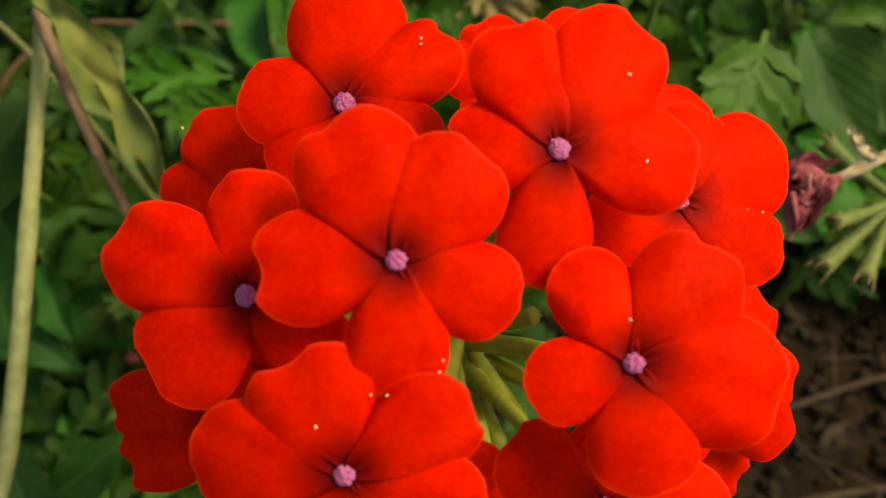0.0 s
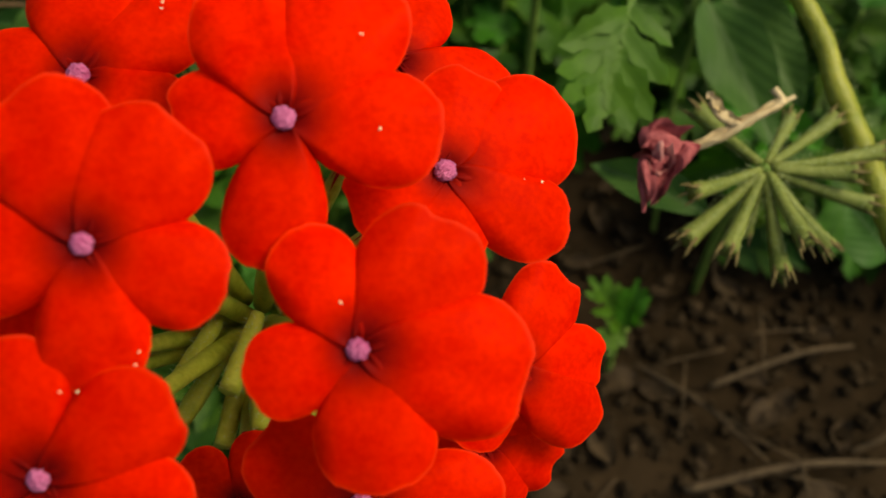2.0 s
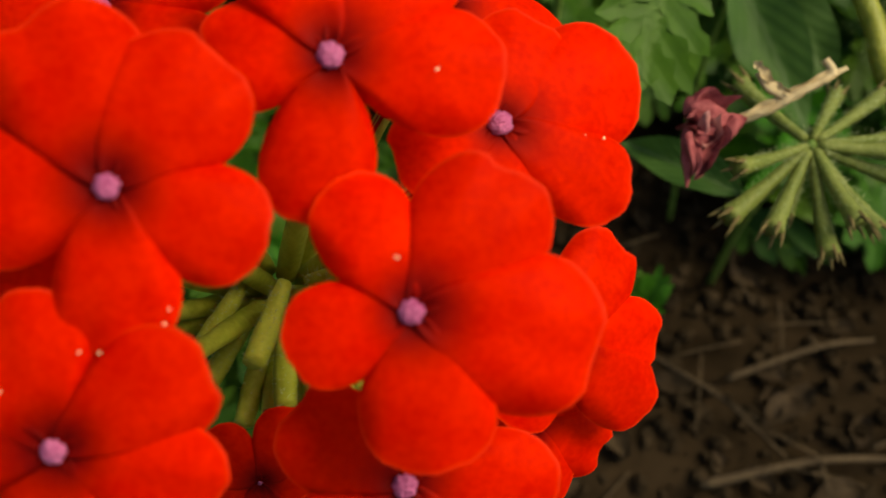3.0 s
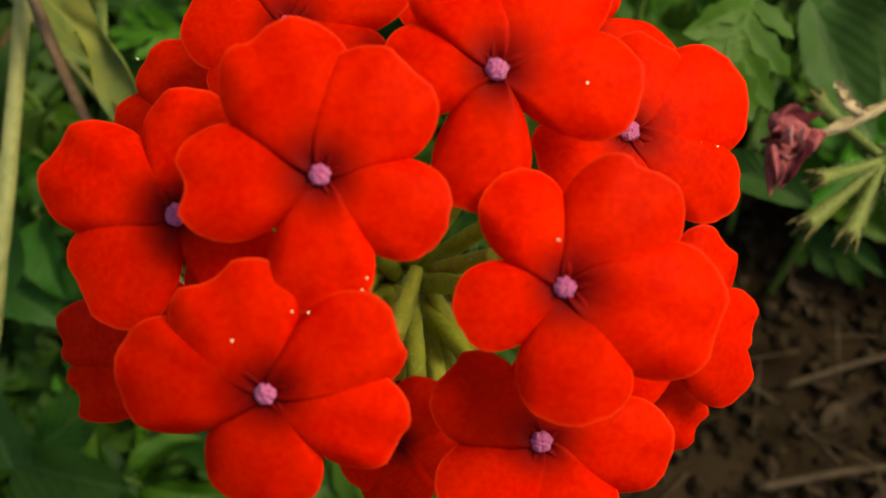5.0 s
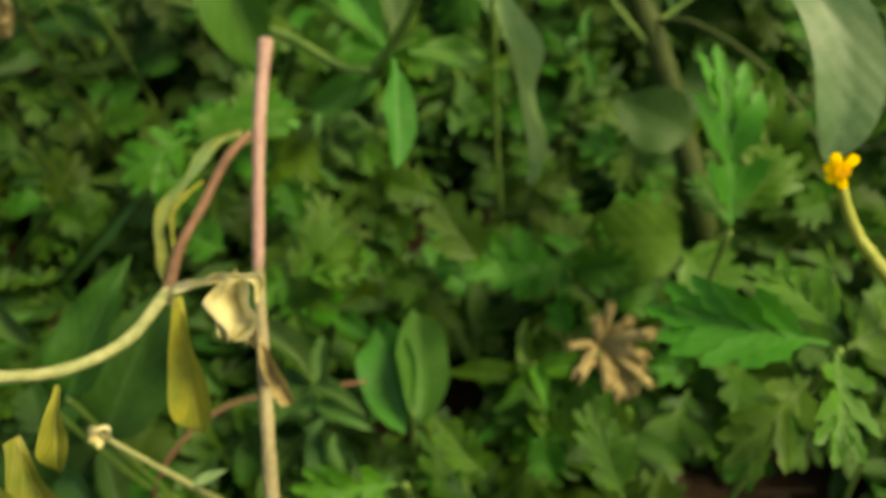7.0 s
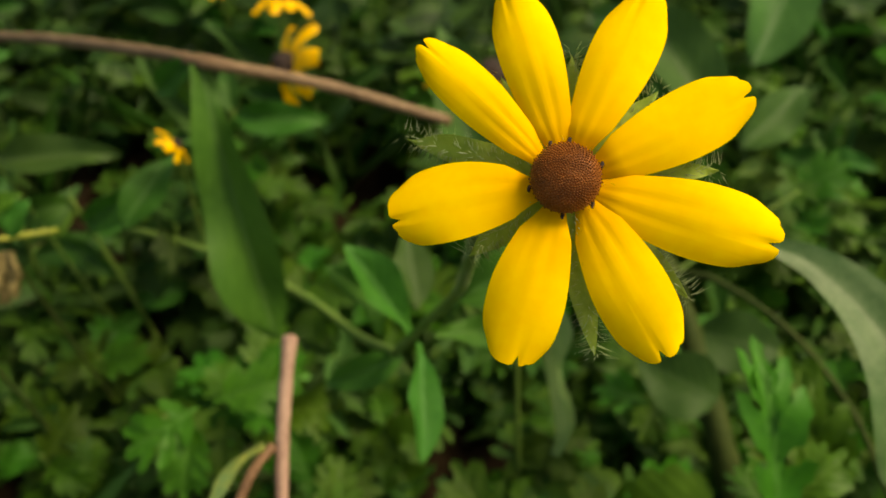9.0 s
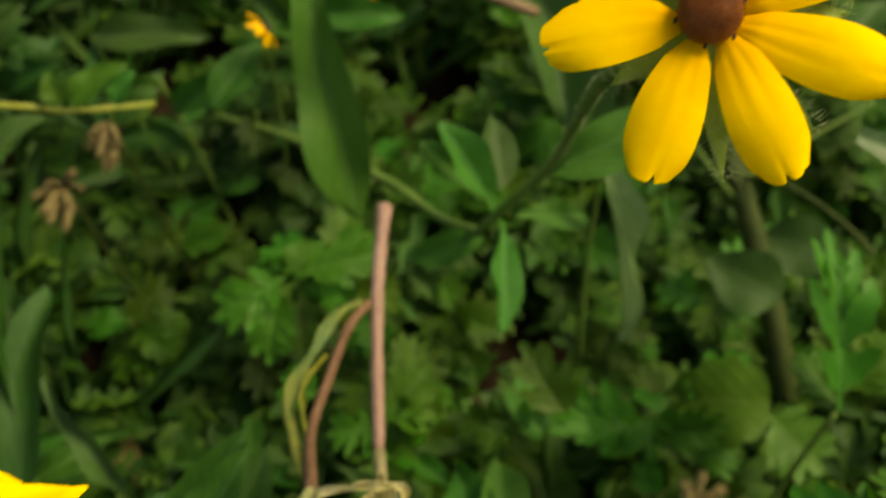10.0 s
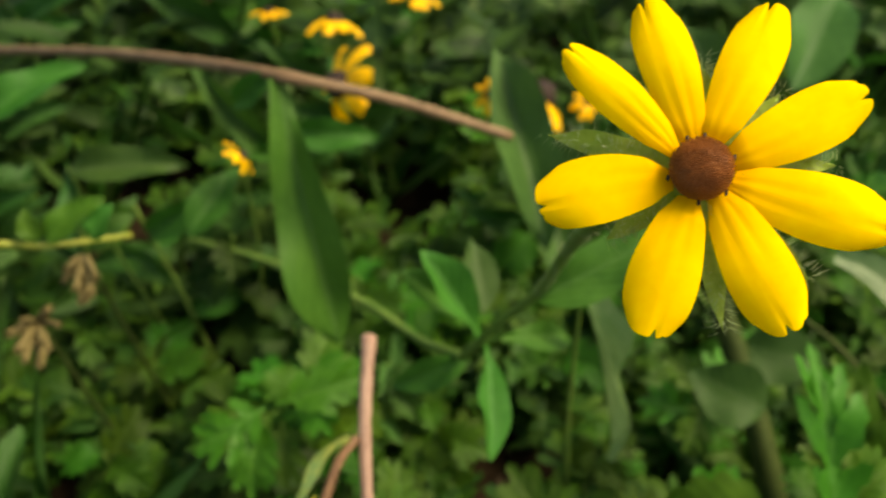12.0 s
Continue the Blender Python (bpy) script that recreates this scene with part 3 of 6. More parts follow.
def bud_calyx(parent, base, tip, width, open_end=False):
    """A ribbed green calyx tube, its mouth flared, brown and toothed where the flower has fallen."""
    a, b = mm(*base), mm(*tip)
    verts, faces = [], []
    w = width / 2000
    way = (b - a).normalized()
    sag = Vector((0, 0, -0.05)) * (b - a).length
    grow = (lambda v: w * (0.42 + 0.55 * v ** 1.3)) if open_end else (lambda v: w * (0.45 + 0.5 * math.sin(0.3 + 1.9 * v)))
    tube(verts, faces, [a, a.lerp(b, 0.4) + sag * 0.6, a.lerp(b, 0.75) + sag * 0.5, b], grow, 10, 5, 0.06)
    ob = link("calyx", mesh_of("calyx", verts, faces, CALYX if open_end else CALYX_BRIGHT), parent, "hairy ribbed green calyx")
    hairs("calyx_hair", ob, [base, tuple((p + q) / 2 for p, q in zip(base, tip)), tip], width * 0.42, 90, 0.9, int(abs(base[0] * 53 + tip[1] * 17)))
    if open_end:
        verts, faces = [], []
        side = way.orthogonal().normalized()
        for k in range(5):
            d = side.copy()
            d.rotate(Matrix.Rotation(k * 1.2566, 3, way))
            tube(verts, faces, [b + d * w * 0.62 - way * w * 0.5, b + d * w * 0.95 + way * w * 0.3, b + d * w * 1.15 + way * w * 1.2], lambda v: w * 0.30 * (1.1 - v), 5, 2, 0.0)
        link("mouth", mesh_of("mouth", verts, faces, HUSK), ob, "dry brown toothed mouth")
    hairs("calyx_hair", ob, [base, tuple((p + q) / 2 for p, q in zip(base, tip)), tip], width * 0.38, 70, 0.8, int(abs(tip[0] * 13)) % 99)
    return ob


def crumpled(name, parent, origin, along, face, width, length, mat, seed, label="", rows=14, cols=10, rough=0.22):
    """A crumpled scrap of leaf or petal."""
    rng = random.Random(seed)
    a, b, c = (rng.uniform(0, 6) for _ in range(3))

    def place(v, s):
        h = 0.5 * max(0.05, math.sin(math.pi * (0.12 + 0.85 * v)) ** 0.7)
        z = rough * (math.sin(5 * v + a) * 0.5 + math.sin(4 * s + 3 * v + b) * 0.6 + 0.4 * math.sin(11 * s * v + c))
        return s * h + 0.08 * math.sin(9 * v + c), v + 0.05 * math.sin(6 * s + b), z + 0.3 * s * s
    verts, faces = sheet(rows, cols, place)
    ob = link(name, mesh_of(name, verts, faces, mat), parent, label)
    ob.matrix_basis = basis(mm(*origin), along, face, width / 1000, length / 1000)
    return ob


def withered_floret(parent, points, radii, seed):
    """A shrivelled corolla: a crumpled, wrinkled bag along the points (mm), as thick as the radii."""
    rng = random.Random(seed)
    run = spline([mm(*p) for p in points], 6)
    a, b = rng.uniform(0, 6), rng.uniform(0, 6)
    verts, faces, sides = [], [], 18
    side = (run[1] - run[0]).orthogonal().normalized()
    for i, p in enumerate(run):
        v = i / (len(run) - 1)
        way = (run[min(i + 1, len(run) - 1)] - run[max(i - 1, 0)]).normalized()
        side = (side - side.dot(way) * way).normalized()
        up = way.cross(side)
        f = v * (len(radii) - 1)
        k = min(int(f), len(radii) - 2)
        r = (radii[k] + (radii[k + 1] - radii[k]) * (f - k)) / 1000
        for c in range(sides):
            t = 2 * math.pi * c / sides
            rr = r * (1 + 0.16 * math.sin(5 * t + a + 4 * v) + 0.10 * math.sin(9 * t - 7 * v + b) + rng.uniform(-0.05, 0.05))
            verts.append(p + rr * (math.cos(t) * side + math.sin(t) * up))
    for i in range(len(run) - 1):
        for c in range(sides):
            p, q = i * sides + c, i * sides + (c + 1) % sides
            faces.append((p, q, q + sides, p + sides))
    link("withered_floret", mesh_of("withered_floret", verts, faces, MAROON), parent, "withered maroon floret")


def withered_leaf(parent, points, width, mat, label):
    """A rolled strip that follows the points."""
    run = spline([mm(*p) for p in points], 8)
    verts, faces = [], []
    cols, n = 8, len(run)
    side = None
    for i, p in enumerate(run):
        way = (run[min(i + 1, n - 1)] - run[max(i - 1, 0)]).normalized()
        if side is None:
            side = way.cross(Vector((0, -0.5, 0.86))).normalized()
        side = (side - side.dot(way) * way).normalized()
        up = way.cross(side)
        v = i / (n - 1)
        w = width / 1000 * (0.35 + 0.65 * math.sin(math.pi * (0.1 + 0.8 * v)))
        for c in range(cols + 1):
            s = 2 * c / cols - 1
            roll = 1.5 * s + 0.5 * math.sin(9 * v + s)
            verts.append(p + side * w * math.sin(roll) * 0.62 + up * w * (0.45 * math.cos(roll) + 0.10 * math.sin(17 * v + 3 * s) + 0.13 * math.sin(31 * v - 2 * s)) + side * w * 0.16 * math.sin(23 * v + 1.5 * s))
    for i in range(n - 1):
        for c in range(cols):
            a = i * (cols + 1) + c
            faces.append((a, a + 1, a + cols + 2, a + cols + 1))
    return link("withered_leaf", mesh_of("withered_leaf", verts, faces, mat), parent, label)


def arched_leaf(parent, points, width, mat, face, label):
    """A broad leaf that arches along the points (mm), widest past its middle, with a shallow trough along the midrib."""
    run = spline([mm(*p) for p in points], 8)
    m = basis(run[0], run[-1] - run[0], face, width / 1000, (run[-1] - run[0]).length)
    back, n, cols = m.inverted(), len(run), 8
    verts, faces = [], []
    for i, p in enumerate(run):
        v = i / (n - 1)
        way = (run[min(i + 1, n - 1)] - run[max(i - 1, 0)]).normalized()
        side = way.cross(Vector(face)).normalized()
        up = side.cross(way)
        w = width / 1000 * (leaf_outline("oblance", v, None) + 0.02)
        for c in range(cols + 1):
            q = 2 * c / cols - 1
            verts.append(back @ (p + side * w * q + up * w * (0.28 * abs(q) + 0.07 * math.sin(15 * v + 2 * q) * q)))
    for i in range(n - 1):
        for c in range(cols):
            a = i * (cols + 1) + c
            faces.append((a, a + 1, a + cols + 2, a + cols + 1))
    ob = link("leaf", mesh_of("arched_leaf", verts, faces, mat), parent, label)
    ob.matrix_basis = m
    return ob


def small_bloom(parent, centre, normal, radius, count, seed):
    """A small daisy that has lost part of its petals."""
    rng = random.Random(seed)
    c, n = mm(*centre), Vector(normal).normalized()
    x = n.orthogonal().normalized()
    verts, faces = [], []
    r = radius / 1000
    for i in range(24):
        a, q = i * 2.4, math.sqrt(i / 24) * r * 0.42
        d = x.copy()
        d.rotate(Matrix.Rotation(a, 3, n))
        blob(verts, faces, c + d * q + n * r * 0.15, (r * 0.1,) * 3, rng, 3, 5)
    link("disc", mesh_of("disc", verts, faces, ORANGE), parent)
    for i in range(count):
        d = x.copy()
        d.rotate(Matrix.Rotation(i * 6.283 / (count + 2) + rng.uniform(-0.2, 0.2), 3, n))
        petal = link("petal", YELLOW_PETALS[i % 5], parent)
        petal.matrix_basis = basis(c + d * r * 0.2, d + n * rng.uniform(-0.5, 0.1), n, r * 0.62, r * rng.uniform(0.75, 1.0))


def husk(parent, base, tip, width, mat=HUSK):
    """A dry, split calyx."""
    a, b = mm(*base), mm(*tip)
    w = width / 2000
    verts, faces = [], []
    tube(verts, faces, [a.lerp(b, 0.08), a.lerp(b, 0.5) + Vector((0, 0, 0.001)), b], lambda v: w * (0.35 + 0.65 * math.sin(0.4 + 1.7 * v)), 8, 4, 0.2)
    way = (b - a).normalized()
    for k in range(4):
        d = way.orthogonal().normalized()
        d.rotate(Matrix.Rotation(k * 1.57, 3, way))
        tube(verts, faces, [b + d * w * 0.6 - way * w * 0.3, b + d * w * 1.1 + way * w * 1.2], lambda v: w * 0.4 * (1.05 - v), 5, 2, 0.0)
    link("husk", mesh_of("husk", verts, faces, mat), parent)


def bud_cluster(parent, centre, radius):
    rng = random.Random(8)
    for i in range(9):
        verts, faces = [], []
        p = mm(*centre) + Vector((rng.uniform(-1, 1), rng.uniform(-1, 1), rng.uniform(-0.4, 0.8))) * radius / 1000
        blob(verts, faces, p, (0.0014, 0.0014, 0.002), rng, 5, 7)
        link("bud", mesh_of("bud", verts, faces, DARK_BUD if i % 3 else RED_TUBE), parent)


def far_bloom(centre, radius, normal, seed):
    """A yellow daisy on its own thin stalk, farther off."""
    rng = random.Random(seed + 300)
    x, y, z = centre
    root = stem("yellow_daisy", None, [(x + rng.uniform(-20, 20), y + rng.uniform(0, 25), -3), (x + rng.uniform(-6, 6), y + 8, z * 0.5), (x, y, z - 1)], 0.9, 0.6, STEM_GREEN, 6)
    tagged(root, "golden yellow daisy on a thin green stalk", "flower", "daisies in the undergrowth")
    n = Vector(normal).normalized()
    c, side = mm(*centre), n.orthogonal().normalized()
    verts, faces = [], []
    blob(verts, faces, c, (radius * 0.0003,) * 3, rng, 5, 8)
    link("disc", mesh_of("disc", verts, faces, DISC_DARK), root)
    for i in range(7):
        d = side.copy()
        d.rotate(Matrix.Rotation(i * 0.8976 + rng.uniform(-0.25, 0.25), 3, n))
        petal = link("petal", SMALL_PETALS[i % 3], root)
        petal.matrix_basis = basis(c + d * radius * 0.0002, d + n * rng.uniform(-0.4, 0.15), n, radius * 0.0004, radius * 0.001 * rng.uniform(0.7, 1))


SMALL_PETALS = []
for small_seed in range(3):
    SMALL_PETALS.append(yellow_petal_mesh(60 + small_seed, 0.3).copy())
    SMALL_PETALS[-1].materials.clear()
    SMALL_PETALS[-1].materials.append(ORANGE)


def lip_mesh(seed):
    """A trough-shaped, pointed, ribbed calyx lip, one long and one wide."""
    rng = random.Random(seed)
    a = rng.uniform(0, 6)

    def place(v, s):
        h = 0.5 * (0.25 + 0.75 * math.sin(math.pi * 0.5 * min(1, v / 0.6))) * (1 - max(0, (v - 0.6) / 0.4) ** 1.5) + 0.01
        return s * h, v, 0.16 * s * s * (1 - v) + 0.012 * math.cos(9 * s) - 0.14 * v * v + 0.02 * math.sin(5 * v + a)
    return mesh_of("calyx_lip", *sheet(12, 12, place), PLUM)


CALYX_LIPS = [lip_mesh(31), lip_mesh(32)]


def salvia_flower(parent, base, tip, seed, bloom):
    """A two-lipped flower: a ribbed plum calyx with long pointed lips and, where it is open, smooth purple-blue lobes."""
    rng = random.Random(seed)
    a, b = mm(*base), mm(*tip)
    way = (b - a).normalized()
    b = a + way * max((b - a).length, 0.0075)
    side = way.orthogonal().normalized()
    for k in range(3):
        d = side.copy()
        d.rotate(Matrix.Rotation(k * 2.094 + rng.uniform(-0.3, 0.3), 3, way))
        lip = link("calyx", CALYX_LIPS[k % 2], parent, "ribbed plum-coloured calyx lip")
        lip.matrix_basis = basis(a + d * 0.0004, way + d * rng.uniform(0.3, 0.65), d * -1 + way * 0.3, 0.0024, (b - a).length * rng.uniform(0.95, 1.2))
    if bloom:
        for i in range(2):
            d = side.copy()
            d.rotate(Matrix.Rotation(i * 2.2 + rng.uniform(0, 6), 3, way))
            verts, faces = [], []
            tube(verts, faces, [b - way * 0.001, b + way * 0.0025 + d * 0.0006, b + way * (0.0052 - 0.001 * i) + d * 0.0022, b + way * (0.006 - 0.001 * i) + d * 0.0030],
                 lambda v: 0.0009 * math.sin(0.6 + 2.3 * v) + 0.0001, 9, 5, 0.05)
            link("petal", mesh_of("petal", verts, faces, PURPLE), parent, "smooth purple-blue petal lobe")


def pebble(at, radius):
    rng = random.Random(int(abs(at[0])))
    verts, faces = [], []
    r = radius / 1000
    blob(verts, faces, (0, 0, 0), (r, r * 0.75, r * 0.5), rng, 7, 11, 0.12, Euler((0.2, 0.1, rng.uniform(0, 6))).to_matrix())
    ob = new("pebble", mesh_of("pebble", verts, faces, STONE))
    ob.location = mm(*at)
    tagged(ob, "pale grey pebble lying on the soil", "stone")


def ground_twig(a, b, radius):
    rng = random.Random(int(abs(a[0] * 3 + b[1])))
    mid = tuple((p + q) / 2 + rng.uniform(-6, 6) for p, q in zip(a[:2], b[:2]))
    ob = stem("twig", None, [(a[0], a[1], 3), (*mid, 6 + radius), (b[0], b[1], 4)], radius, radius * 0.6, TWIG, 7)
    verts, faces = [], []
    m = mm(*mid, 6 + radius)
    tube(verts, faces, [m, m + Vector((rng.uniform(-0.02, 0.02), rng.uniform(-0.02, 0.02), 0.006))], lambda v: radius * 0.0005 * (1.2 - v), 6, 3)
    link("side_twig", mesh_of("side_twig", verts, faces, TWIG), ob)
    tagged(ob, "dry brown twig lying on dark soil", "twig")


# ---- the ground ----
def bare(x, y):
    """How bare the soil is at a place (mm): the open patch beside the red flowers and smaller gaps."""
    spots = (140, 30, 72, 78), (-292, 322, 10, 14), (-50, 228, 10, 8), (-260, 500, 25, 20), (-95, 500, 20, 20), (72, 180, 12, 10), (-42, 318, 10, 8), (90, 170, 12, 10)
    return max(max(0.0, 1 - (max(0, abs(x - a) - w) / 25) ** 2 - (max(0, abs(y - b) - h) / 25) ** 2) for a, b, w, h in spots)


def ground_height(x, y):
    """The soil's height in metres."""
    p = Vector((x, y, 0))
    return 0.004 * noise.noise(p * 28) + 0.0022 * noise.noise(p * 90) + 0.0012 * noise.noise(p * 260) - 0.004


def build_ground():
    xs = [-60, -12, -3, -1.2, -0.7, *np.linspace(-0.42, 0.42, 150).tolist(), 0.7, 1.2, 3, 12, 60]
    ys = [-60, -12, -3, -1, -0.4, *np.linspace(-0.15, 0.95, 190).tolist(), 1.3, 2, 4, 12, 60]
    verts = [(x, y, ground_height(x, y)) for y in ys for x in xs]
    w = len(xs)
    faces = [(r * w + c, r * w + c + 1, (r + 1) * w + c + 1, (r + 1) * w + c) for r in range(len(ys) - 1) for c in range(w - 1)]
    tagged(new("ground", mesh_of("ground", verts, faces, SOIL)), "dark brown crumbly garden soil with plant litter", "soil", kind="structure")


build_ground()


def build_litter():
    """Soil crumbs, and scraps of straw and dead leaf, strewn over the soil."""
    rng = random.Random(21)
    verts, faces = [], []
    for _ in range(3600):
        x, y = rng.uniform(-0.05, 0.26), rng.uniform(-0.10, 0.18)
        r = rng.choice((0.0008, 0.0012, 0.002, 0.003, 0.004))
        blob(verts, faces, (x, y, ground_height(x, y) + r * 0.3), (r, r * 0.8, r * 0.7), rng, 3, 5, 0.3)
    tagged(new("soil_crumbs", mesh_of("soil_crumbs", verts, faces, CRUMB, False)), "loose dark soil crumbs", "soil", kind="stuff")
    verts, faces = [], []
    for _ in range(420):
        x, y = rng.uniform(-0.30, 0.30), rng.uniform(-0.10, 0.60)
        a, l = rng.uniform(0, 6.28), rng.uniform(0.006, 0.03)
        z = ground_height(x, y) + 0.0015
        p = Vector((x, y, z))
        d = Vector((math.cos(a), math.sin(a), rng.uniform(0, 0.25))) * l
        tube(verts, faces, [p, p + d * 0.5 + Vector((0, 0, rng.uniform(0, 0.002))), p + d], lambda v: 0.00035, 5, 2)
    tagged(new("straw_litter", mesh_of("straw_litter", verts, faces, TWIG)), "thin bits of dry straw", "litter", kind="stuff")
    verts, faces = [], []
    for _ in range(420):
        x, y = rng.uniform(-0.25, 0.28), rng.uniform(-0.10, 0.5)
        z, l, a = ground_height(x, y) + 0.002, rng.uniform(0.006, 0.016), rng.uniform(0, 6.28)
        turn, k = Matrix.Rotation(a, 3, "Z"), len(verts)
        sv, sf = sheet(5, 3, lambda v, s: (s * 0.3 * math.sin(math.pi * (0.1 + 0.85 * v)), v, 0.15 * math.sin(5 * v + a) + 0.2 * s * s))
        verts += [Vector((x, y, z)) + turn @ Vector(q) * l for q in sv]
        faces += [tuple(i + k for i in f) for f in sf]
    tagged(new("dead_leaf_litter", mesh_of("dead_leaf_litter", verts, faces, DRY_BROWN)), "small dead brown leaf scraps", "litter", kind="stuff")


build_litter()


# ---- the undergrowth ----
def low_herb(x, y, height, seed):
    """A low herb: a stem with lobed leaves all round it and a tuft at its top."""
    rng = random.Random(seed)
    lean = (rng.uniform(-12, 12), rng.uniform(-12, 8))
    top = (x + lean[0], y + lean[1], height)
    root = stem("low_herb", None, [(x, y, -4), (x + lean[0] * 0.3, y + lean[1] * 0.3, height * 0.5), top], 1.1, 0.6, STEM_GREEN, 6)
    tagged(root, "low green herb with lobed toothed leaves in the undergrowth", "plant", "herbs of the undergrowth")
    count = rng.randint(12, 16)
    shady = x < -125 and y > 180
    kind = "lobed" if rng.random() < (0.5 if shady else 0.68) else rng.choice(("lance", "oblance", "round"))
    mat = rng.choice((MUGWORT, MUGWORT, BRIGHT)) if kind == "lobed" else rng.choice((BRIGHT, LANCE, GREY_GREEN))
    # Darker leaf materials stand in for the shade on the left growth.
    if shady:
        mat = rng.choice((SHADED_LOBED, SHADED_LOBED, MUGWORT)) if kind == "lobed" else rng.choice((DARK_LEAF, DARK_LEAF, LANCE))
    size = rng.uniform(0.8, 1.3)
    for i in range(count):
        v = 0.25 + 0.75 * i / (count - 1)
        a = i * 2.4 + rng.uniform(-0.5, 0.5)
        length = rng.uniform(20, 32) * (1.25 - 0.55 * v) * size
        base = (x + lean[0] * v, y + lean[1] * v, height * v - 1)
        rise = rng.uniform(-0.35, 0.5) + 0.6 * max(0, v - 0.7)
        tip = (base[0] + math.cos(a) * length, base[1] + math.sin(a) * length, base[2] + rise * length)
        wide = {"lobed": rng.uniform(0.85, 1.15), "lance": 0.34, "oblance": 0.36, "round": 0.6}[kind]
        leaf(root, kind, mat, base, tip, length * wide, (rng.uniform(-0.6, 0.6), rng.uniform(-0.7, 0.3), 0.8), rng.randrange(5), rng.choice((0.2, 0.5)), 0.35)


def plant_undergrowth():
    rng = random.Random(77)
    seed = 1000
    for row in range(16):
        for col in range(19):
            x = -338 + col * 34 + rng.uniform(-15, 15) + (17 if row % 2 else 0)
            y = 45 + row * 33 + rng.uniform(-14, 14)
            seed += 1
            if bare(x, y) > 0.1 or rng.random() < (0.38 if x < -135 else 0.10) or (x > 25 and y < 152):
                continue
            if abs(x + 8) < 34 and y < 75:
                continue
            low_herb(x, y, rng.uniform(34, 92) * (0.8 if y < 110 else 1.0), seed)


def strewn(rng, count, keep, size, low, high, lobed_share, droop):
    """Many leaves of a few shapes as one mesh; keep(x, y) tells where they may grow."""
    shapes = [lobed_leaf_shape(s, 0.35, 0.3, 4, 2) for s in range(6)]
    lance = sheet(8, 2, lambda v, s: (s * leaf_outline("lance", v, rng), v, 0.2 * abs(s) * 0.3 - 0.25 * v * v))
    verts, faces = [], []
    for x, y in (keep(rng) for _ in range(count)):
        if x is None:
            continue
        k, a, l = len(verts), rng.uniform(0, 6.28), rng.uniform(*size)
        lobed = rng.random() < lobed_share
        sv, sf = rng.choice(shapes) if lobed else lance
        m = basis((x, y, rng.uniform(low, high(x, y))), (math.cos(a), math.sin(a), rng.uniform(*droop)), (rng.uniform(-0.6, 0.6), rng.uniform(-0.7, 0.3), 0.8), l * (rng.uniform(0.75, 1.05) if lobed else 0.3), l)
        verts += [m @ Vector(q) for q in sv]
        faces += [tuple(i + k for i in f) for f in sf]
    return verts, faces


def plant_far_growth():
    """The farther, thicker growth, leaf upon leaf."""
    def keep(rng):
        x, y = rng.uniform(-1.1, 1.1), rng.uniform(-0.35, 1.8)
        far = math.hypot(x / 0.85, (y - 0.55) / 0.95)
        if far + 0.35 * noise.noise(Vector((x, y, 1.7)) * 3.5) + rng.uniform(-0.12, 0.12) > 0.95:
            return None, None
        if (-0.34 < x < 0.29 and -0.03 < y < 0.55) or bare(x * 1000, y * 1000) > 0 or (y < 0.1 and -0.12 < x < 0.32):
            return None, None
        return x, y
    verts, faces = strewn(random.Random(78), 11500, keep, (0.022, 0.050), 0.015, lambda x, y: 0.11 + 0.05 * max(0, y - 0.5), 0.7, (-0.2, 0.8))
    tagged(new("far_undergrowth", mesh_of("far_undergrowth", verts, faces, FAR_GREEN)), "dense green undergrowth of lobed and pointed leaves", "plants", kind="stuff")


def plant_ground_cover():
    """Smaller leaves close to the soil, below the herbs, in drifts with dark gaps between."""
    def keep(rng):
        x, y = rng.uniform(-0.36, 0.34), rng.uniform(0.02, 0.75)
        if bare(x * 1000, y * 1000) > 0.3 or (x > 0.02 and y < 0.15) or noise.noise(Vector((x, y, 0.3)) * 24) < (-0.4 if x > -0.13 else -0.2):
            return None, None
        return x, y
    verts, faces = strewn(random.Random(79), 9000, keep, (0.014, 0.030), 0.002, lambda x, y: 0.045, 0.62, (-0.2, 0.6))
    tagged(new("ground_cover", mesh_of("ground_cover", verts, faces, COVER_GREEN)), "small green seedling leaves close to the soil", "plants", kind="stuff")


def per_island(nodes, links, tone, height):
    """A tone of its own for each leaf of a joined mesh."""
    geo, hsv = nodes.new("ShaderNodeNewGeometry"), nodes.new("ShaderNodeHueSaturation")
    links.new(tone, hsv.inputs["Color"])
    links.new(calc(nodes, links, "MULTIPLY_ADD", geo.outputs["Random Per Island"], 0.62, 0.46), hsv.inputs["Value"])
    links.new(calc(nodes, links, "MULTIPLY_ADD", geo.outputs["Random Per Island"], -0.04, 0.515), hsv.inputs["Hue"])
    hsv.inputs["Saturation"].default_value = 1.0
    return hsv.outputs[0], height


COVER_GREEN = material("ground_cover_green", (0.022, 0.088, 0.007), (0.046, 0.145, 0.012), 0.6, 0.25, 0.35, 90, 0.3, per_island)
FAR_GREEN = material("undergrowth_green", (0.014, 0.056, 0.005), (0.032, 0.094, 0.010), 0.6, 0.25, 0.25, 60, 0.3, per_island)


